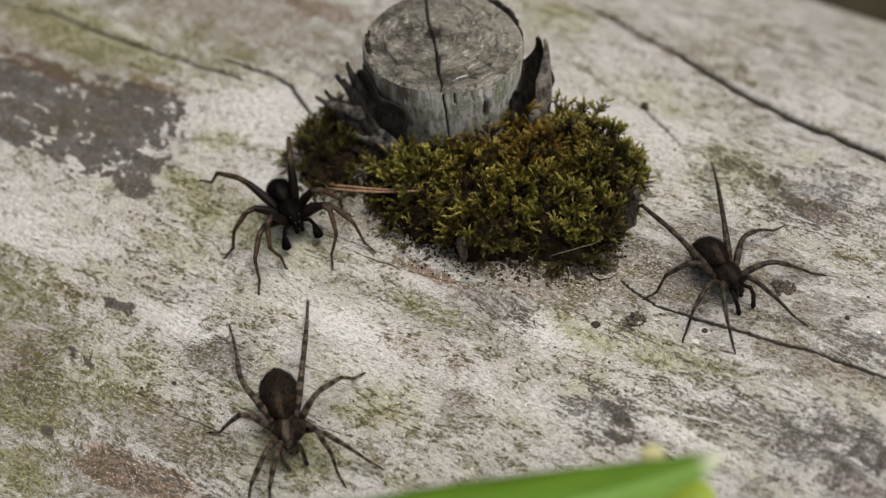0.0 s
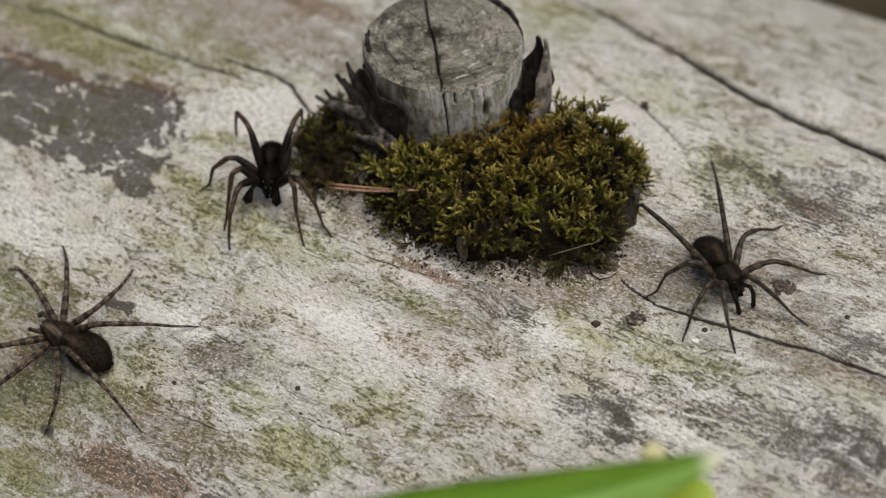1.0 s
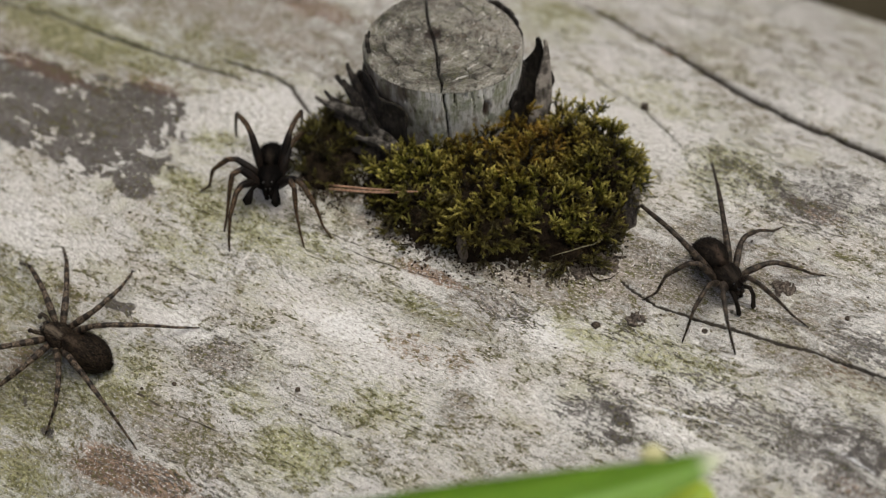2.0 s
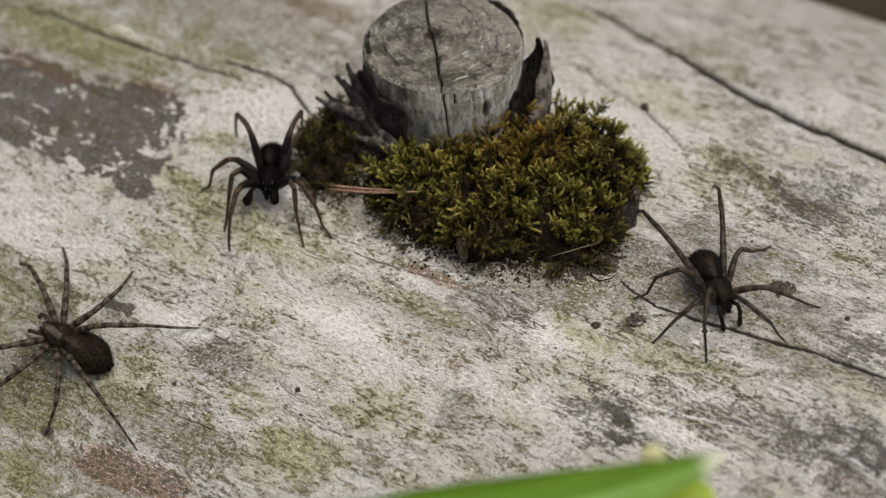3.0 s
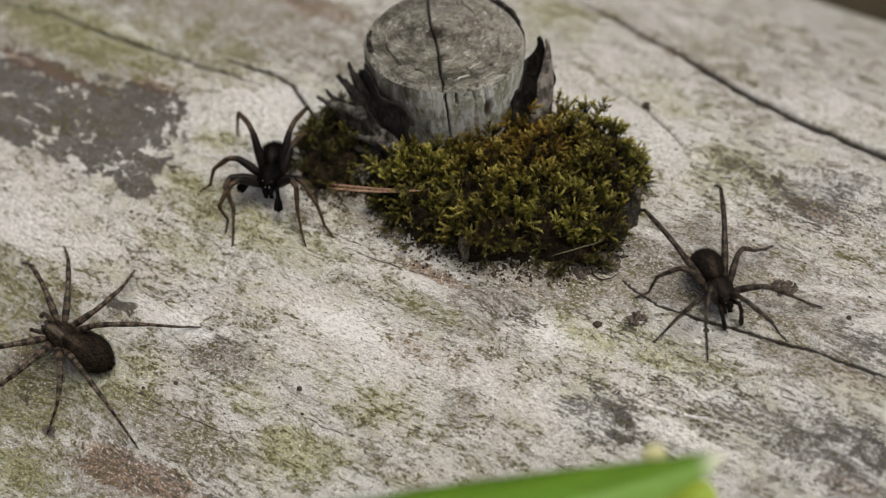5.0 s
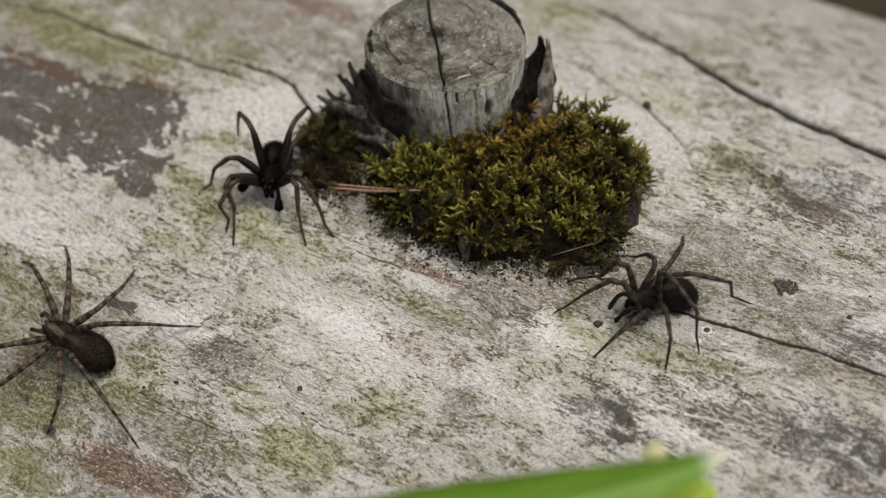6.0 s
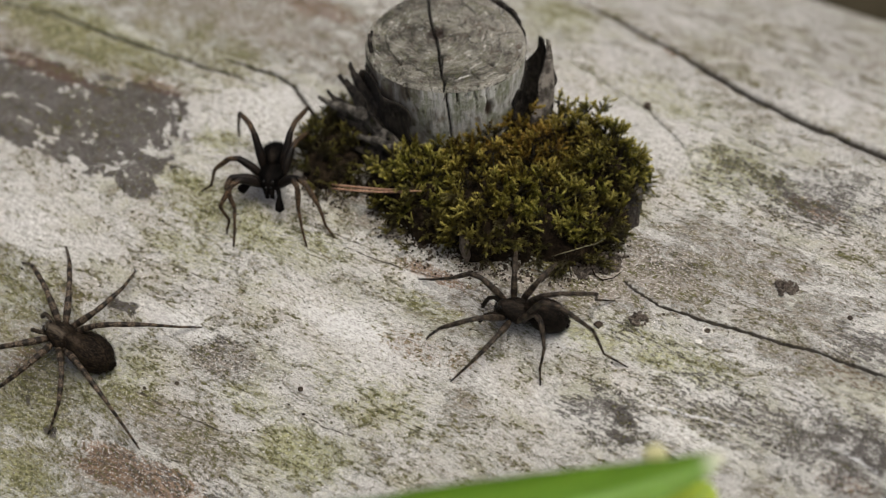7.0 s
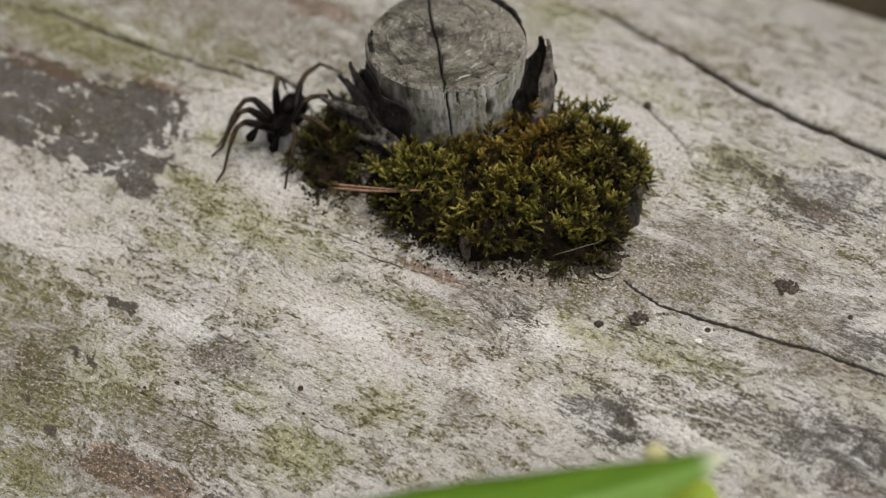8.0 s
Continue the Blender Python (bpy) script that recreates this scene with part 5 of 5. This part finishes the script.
    wanderer.stand(0, (27.98, -5.84, -31, 6, 0.03), ((34.9, -6.3, 0.38, 0.12, -0.30), (34.2, -0.9, -0.32, 0.11, -0.26), (29.3, 2.3, -0.76, 0.29, -0.30), (21.4, 6.7, -0.15, 0.75, 0.15), (31.0, -11.1, 0.31, 0.70, 0.11), (27.0, -11.9, 0.14, 0.41, -0.08), (22.7, -9.7, 0.23, 0.38, -0.39), (18.6, -1.7, -0.43, 0.84, 0.18)), 2.0)
    wanderer.stand(2.3, (27.86, -7.38, -42, 3, 0.01), ((33.9, -8.4, 0.41, 0.79, -0.20), (35.0, -4.1, 0.04, 0.04, -0.21), (29.3, -0.0, -0.35, -0.10, -0.13), (22.7, 3.9, -0.02, 0.75, 0.15), (29.4, -12.8, 0.19, 0.51, -0.06), (25.0, -13.0, -0.23, 0.27, -0.12), (22.0, -9.9, 0.23, 0.43, -0.41), (18.7, -1.9, -0.37, 0.71, 0.14)), 5.0)
    wanderer.stand(5.4, (23.35, -10.57, -135, -8, -0.04), ((17.0, -14.0, 0.12, 0.07, -0.04), (21.5, -16.2, -0.33, 0.68, 0.13), (26.8, -14.8, -0.00, 0.63, 0.04), (28.5, -12.5, 0.13, 0.58, -0.09), (16.6, -11.0, 0.03, -0.22, 0.09), (19.9, -6.4, 0.39, 0.19, -0.11), (22.7, -2.6, 0.41, 0.75, 0.15), (30.1, -6.4, 0.32, 0.65, -0.46)), 6.2)
    wanderer.stand(6.4, (22.40, -10.17, -161, 0, 0.03), ((16.5, -14.4, -0.50, 0.28, -0.01), (21.4, -16.0, -0.34, 0.75, 0.15), (28.6, -12.5, 0.10, 0.50, -0.04), (29.4, -9.7, -0.10, 0.20, -0.45), (19.6, -4.2, 0.43, 0.74, 0.15), (21.0, -5.5, 0.58, 0.45, 0.05), (23.7, -4.4, 0.50, 0.75, 0.15), (29.3, -9.5, -0.15, 0.18, -0.45)), 6.67)
    wanderer.stand(6.85, (14.78, -15.86, -162, -3, 0.07), ((9.2, -20.2, -0.38, 0.70, 0.14), (12.6, -22.6, -0.45, 0.75, 0.15), (18.9, -20.0, -0.45, 0.28, -0.21), (24.1, -15.8, 0.02, 0.41, -0.53), (6.0, -15.7, 0.02, -0.09, -0.08), (12.7, -11.9, -0.02, 0.75, 0.15), (14.8, -11.8, 0.34, 0.76, 0.15), (20.7, -10.8, 0.41, 0.57, -0.47)), 7.1)
    wanderer.stand(7.23, (10.93, -16.66, -165, -3, 0.05), ((4.9, -19.6, -0.45, 0.41, 0.05), (7.7, -22.7, -0.37, 0.70, 0.12), (14.9, -21.2, -0.32, 0.41, -0.19), (21.0, -17.4, 0.16, 0.33, -0.63), (2.1, -14.8, 0.02, 0.25, -0.19), (8.6, -12.1, -0.00, 0.75, 0.15), (11.1, -12.4, 0.34, 0.76, 0.15), (18.2, -12.8, 0.28, 1.12, -0.63)), 7.32)
    wanderer.stand(7.4, (5.74, -18.04, -176), ((0.5, -20.9), (3.2, -23.0), (8.9, -22.4), (13.5, -18.1), (-2.6, -16.6), (0.8, -14.4), (5.5, -12.7), (10.9, -13.1)))
    wanderer.stand(7.5, (-1.2, -24.7, -143), ((-6.5, -29.4), (-3.0, -30.0), (1.1, -28.1), (5.0, -24.3), (-8.9, -26.3), (-6.8, -22.0), (-2.9, -19.7), (2.5, -20.0)))
    wanderer.stand(7.6, (-13.65, -58.64, -106), ((-16.5, -64.1), (-13.3, -64.0), (-10.2, -59.4), (-8.8, -55.0), (-21.6, -64.2), (-22.0, -60.1), (-19.6, -56.2), (-15.2, -52.3)), 8.0)
    wanderer.key()
    male.stand(0, (-5.36, -15.49, -35, 0, -0.00), ((-0.4, -17.8, -0.67, 0.36, -0.22), (1.9, -14.9, -0.34, 0.46, -0.43), (-1.5, -12.6, -0.00, 0.43, -0.47), (-8.4, -10.6, 0.05, 0.78, 0.16), (-3.8, -19.3, 0.35, 0.50, -0.22), (-4.6, -22.3, 0.29, 0.49, -0.35), (-8.9, -20.6, 0.25, 0.32, -0.40), (-15.0, -14.9, -0.03, 0.66, -0.66)), 0.8)
    male.stand(0.91, (-8.71, -13.30, -63, 1, 0.00), ((-3.6, -16.9, -0.35, -0.13, -0.08), (-2.0, -15.2, -0.20, 0.25, -0.38), (-8.7, -8.4, 0.10, 0.75, 0.15), (-10.1, -6.7, 0.21, 0.59, 0.10), (-10.3, -18.4, 0.45, 0.02, -0.04), (-8.9, -19.8, 0.18, 0.25, 0.12), (-14.3, -15.9, 0.27, 0.39, -0.42), (-14.7, -9.7, 0.11, 0.59, 0.10)), 3.12)
    male.stand(3.27, (-8.81, -13.29, -67, 0, -0.00), ((-3.6, -16.9, -0.40, -0.14, -0.08), (-2.0, -15.2, -0.23, 0.26, -0.38), (-8.3, -8.3, 0.05, 0.75, 0.15), (-9.4, -5.5, 0.04, 0.68, 0.13), (-10.2, -18.6, 0.23, 0.77, -0.49), (-9.0, -19.4, 0.92, -0.19, -0.03), (-14.4, -15.9, 0.22, 0.38, -0.43), (-14.7, -9.7, 0.10, 0.55, 0.09)), 7.31)
    male.stand(7.4, (-11.11, -8.35, -89, -1, -0.01), ((-8.2, -12.8, -0.44, 0.17, -0.19), (-7.8, -8.1, 0.00, 0.75, 0.15), (-9.0, -4.8, 0.00, 0.75, 0.15), (-11.1, 0.8, -0.18, 0.53, 0.05), (-13.7, -14.7, 0.33, 0.08, -0.23), (-15.6, -12.5, 0.14, 0.08, -0.26), (-15.7, -11.5, 0.61, 0.15, -0.15), (-13.8, -3.5, 0.06, 0.13, -0.02)), 8.0)
    male.key()
    male.wave(((0, 0, 20, 4, -35), (0.8, 0, 20, 4, -35), (0.92, -40, 4, -36, -34), (1.6, -40, 4, -36, -34), (2.6, -48, 0, -32, -36), (3.14, -50, 0, -32, -36),
               (3.3, -16, 12, -32, -46), (3.65, -12, 10, -40, -66), (5.0, -10, 10, -38, -70), (7.3, -8, 10, -32, -72), (7.4, -36, 10, -34, -26), (8.0, -36, 10, -34, -26)))


# ---- small things ----
def pebble(name, u, v, size, material, label, category, squash=0.7, seed=0, turn=0.0, long=1.0):
    bm = bmesh.new()
    bmesh.ops.create_icosphere(bm, subdivisions=3, radius=size)
    for q in bm.verts:
        q.co *= 1 + 0.4 * noise.noise(q.co * (1.3 / size) + Vector((seed, 0, 0))) + 0.25 * noise.noise(q.co * (3.5 / size) + Vector((0, seed, 0)))
        q.co.z *= squash
        q.co.x *= long
    ob = part(name, bm, material, m=log_pose(u, v, turn, size * squash * 0.55))
    return tagged(ob, label, category)


def build_small():
    pebble("seed", 13.7, 10.4, 0.34, DIRT, "small dark round seed stuck in a crack", "seed", 0.9, 3)
    pebble("soil_crumb", 20.5, -13.4, 0.30, DIRT, "small dark soil crumb on the log", "crumb", 0.7, 5)
    for u, v, size, seed in ((23.0, -11.6, 0.62, 8), (31.8, -3.7, 0.72, 12), (18.4, -8.0, 1.0, 14), (17.4, -9.2, 0.8, 16)):
        rng = np.random.RandomState(seed)
        bm = bmesh.new()
        for _ in range(46):
            r, a = size * rng.rand() ** 0.6, rng.uniform(0, math.tau)
            lump = size * rng.uniform(0.16, 0.36)
            m = Matrix.Translation((1.2 * r * math.cos(a), r * math.sin(a), 0.2 * lump + 0.15 * (size - r))) @ Euler(rng.uniform(0, 6, 3)).to_matrix().to_4x4() @ Matrix.Diagonal((1.3, 0.9, 0.6, 1))
            for q in bmesh.ops.create_icosphere(bm, subdivisions=2, radius=lump, matrix=m)["verts"]:
                q.co += Vector((noise.noise(q.co * 6), noise.noise(q.co * 6 + Vector((5, 0, 0))), noise.noise(q.co * 6 + Vector((0, 5, 0))))) * lump * 0.8
        tagged(part("soil_clod", bm, CLAY, m=log_pose(u, v, 25)), "crumbly dark brown soil clod on the log", "clod")
    pebble("soil_crumb", 2.4, -28.0, 0.2, DIRT, "tiny black soil crumb on the log", "crumb", 0.8, 15)
    pebble("soil_crumb", -6.8, -31.6, 0.15, DIRT, "dark soil crumb on the log", "crumb", 0.6, 17, 10, 1.3)
    pebble("soil_crumb", -9.0, -33.0, 0.13, DIRT, "dark soil crumb on the log", "crumb", 0.6, 19)
    # white ring of lichen
    bm = bmesh.new()
    rings, n = [], 28
    for rad, z in ((0.28, -0.02), (0.30, 0.04), (0.335, 0.055), (0.37, 0.04), (0.40, -0.02)):
        rings.append([bm.verts.new((rad * (1 + 0.16 * noise.noise((math.cos(k * math.tau / n) * 1.5, math.sin(k * math.tau / n) * 1.5, 4))) * math.cos(k * math.tau / n),
                                    rad * 0.95 * (1 + 0.2 * noise.noise((math.cos(k * math.tau / n) * 2, math.sin(k * math.tau / n) * 2, 9))) * math.sin(k * math.tau / n), z)) for k in range(n)])
    for p, q in zip(rings, rings[1:]):
        for k in range(n):
            bm.faces.new((p[k], p[(k + 1) % n], q[(k + 1) % n], q[k]))
    tagged(part("lichen_ring", bm, CHALK, m=log_pose(28.1, -10.2, 0, 0.02)), "small white ring of crusty lichen", "lichen")
    pebble("soil_crumb", 28.1, -10.2, 0.22, DIRT, "flat dark crumb inside the lichen ring", "crumb", 0.12, 29)
    pebble("lichen_fleck", 27.9, -11.4, 0.2, CHALK, "chalky white lichen fleck", "lichen", 0.12, 22, 20, 1.5)
    pebble("lichen_fleck", 39.7, -4.4, 0.2, CHALK, "tiny white lichen fleck", "lichen", 0.5, 25)
    # dry pine needles, a pair lying against the moss
    for dy, dz, bow in ((0.0, 0.0, 0.25), (-0.42, 0.0, 0.5)):
        bm = bmesh.new()
        pts = [(-9.4 + 7.3 * t, -7.9 + dy * (1 - t) - 3.6 * t - 0.5 * bow * math.sin(math.pi * t), 0.45 + 2.9 * t + dz) for t in np.linspace(0, 1, 14)]
        tube(bm, pts, [0.07, 0.09] + [0.105] * 9 + [0.09, 0.06, 0.025], 8)
        tagged(part("pine_needle", bm, NEEDLE), "dry reddish-brown pine needle resting on the moss", "pine needle", "pair of pine needles")
    bm = bmesh.new()
    tube(bm, [(1.5, -15.3, -0.8), (1.45, -15.2, -0.2), (1.3, -14.9, 0.5), (1.2, -14.4, 1.3), (1.1, -13.9, 2.0)], [0.12, 0.34, 0.42, 0.36, 0.10], 9)
    for q in bm.verts:
        q.co += Vector((0.10 * noise.noise(q.co * 3), 0.10 * noise.noise(q.co * 3 + Vector((4, 0, 0))), 0))
    tagged(part("bark_chip", bm, CLAY), "small grey-brown bark chip leaning on the moss", "bark chip")
    bm = bmesh.new()
    tube(bm, [(8.0, -16.5, 1.2), (8.9, -16.4, 1.5), (9.8, -16.2, 1.65), (10.6, -16.0, 1.8), (11.4, -15.8, 1.85), (12.2, -15.5, 2.2)], [0.02, 0.04, 0.042, 0.04, 0.035, 0.015], 7)
    tagged(part("dry_stem", bm, STRAW), "thin pale dry stem lying across the moss", "stem")
    bm = bmesh.new()
    curl = [on_log(u, v, h) for u, v, h in ((17.2, -8.2, 0.5), (17.7, -8.9, 0.35), (18.3, -9.5, 0.25), (19.0, -9.6, 0.2), (19.7, -9.1, 0.3), (20.1, -8.3, 0.5))]
    tube(bm, curl, [0.02, 0.04, 0.06, 0.055, 0.04, 0.02], 8)
    tagged(part("rootlet", bm, HUMUS), "thin dark curled rootlet at the foot of the moss", "rootlet")
    pebble("soil_crumb", 37.2, -4.2, 0.2, DIRT, "small dark soil crumb on the log", "crumb", 0.7, 41)
    # crumbs of humus and pale grains along the foot of the moss
    for name, count, material, size, seed, label in (("humus_litter", 850, HUMUS, 0.085, 31, "dark humus crumbs along the moss edge"), ("bark_litter", 280, DIRT, 0.15, 33, "small brown bark crumbs along the moss edge"), ("lichen_grain", 110, CHALK, 0.075, 37, "tiny white grains along the moss edge")):
        rng = np.random.RandomState(seed)
        vs, fs = [], []
        xs, ys = rng.uniform(-12, 16, 30000), rng.uniform(-19, 0, 30000)
        low, back = moss_height(xs, ys), moss_height(xs, ys + 3.0 * rng.rand(30000) ** 2.8)
        good = np.nonzero((low < 0.6) & (back > 0.3))[0][:count]
        for x, y, here in zip(xs[good], ys[good], low[good]):
            z = float(wood_z(x, y))
            s = size * rng.uniform(0.5, 1.5)
            turn = Euler(rng.uniform(0, 6, 3)).to_matrix()
            i0 = len(vs)
            vs += [Vector((x, y, z + 0.3 * s + here * 0.5)) + turn @ (Vector(q) * s * rng.uniform(0.6, 1.4)) for q in ((1.4, 0, 0), (0, 1, 0), (-1.4, 0, 0), (0, -1, 0), (0, 0, 0.8), (0, 0, -0.6))]
            fs += [tuple(i0 + k for k in t) for t in ((0, 1, 4), (1, 2, 4), (2, 3, 4), (3, 0, 4), (1, 0, 5), (2, 1, 5), (3, 2, 5), (0, 3, 5))]
        tagged(part(name, mesh_mm(name, [tuple(q) for q in vs], fs, False), material), label, "litter", kind="stuff")
    # grit strewn over the wood
    rng = np.random.RandomState(77)
    shape = [Vector(q) for q in ((1, 0, 0), (0, 1, 0), (-1, 0, 0), (0, -1, 0), (0, 0, 1), (0, 0, -0.6))]
    tri = ((0, 1, 4), (1, 2, 4), (2, 3, 4), (3, 0, 4), (1, 0, 5), (2, 1, 5), (3, 2, 5), (0, 3, 5))
    vs, fs = [], []
    for _ in range(2600):
        u, v = rng.uniform(-46, 48), rng.uniform(-46, 30)
        if fbm(np.array([u / 6]), np.array([v / 5]), 210, 3)[0] < rng.uniform(0.35, 0.62):
            continue
        s = 0.035 + 0.10 * rng.rand() ** 4
        m = log_pose(u, v, rng.uniform(0, 360), s * 0.3)
        i0 = len(vs)
        vs += [(m @ (q * s * rng.uniform(0.6, 1.3) * MM)) / MM for q in shape]
        fs += [tuple(i0 + k for k in t) for t in tri]
    ob = part("grit", mesh_mm("grit", [tuple(q) for q in vs], fs, False), DIRT)
    tagged(ob, "fine dark grit strewn over the log", "grit", kind="stuff")


build_ground()
build_log()
build_stub()
build_moss()
build_plant()
build_small()
SPIDERS = build_spiders()
motions()
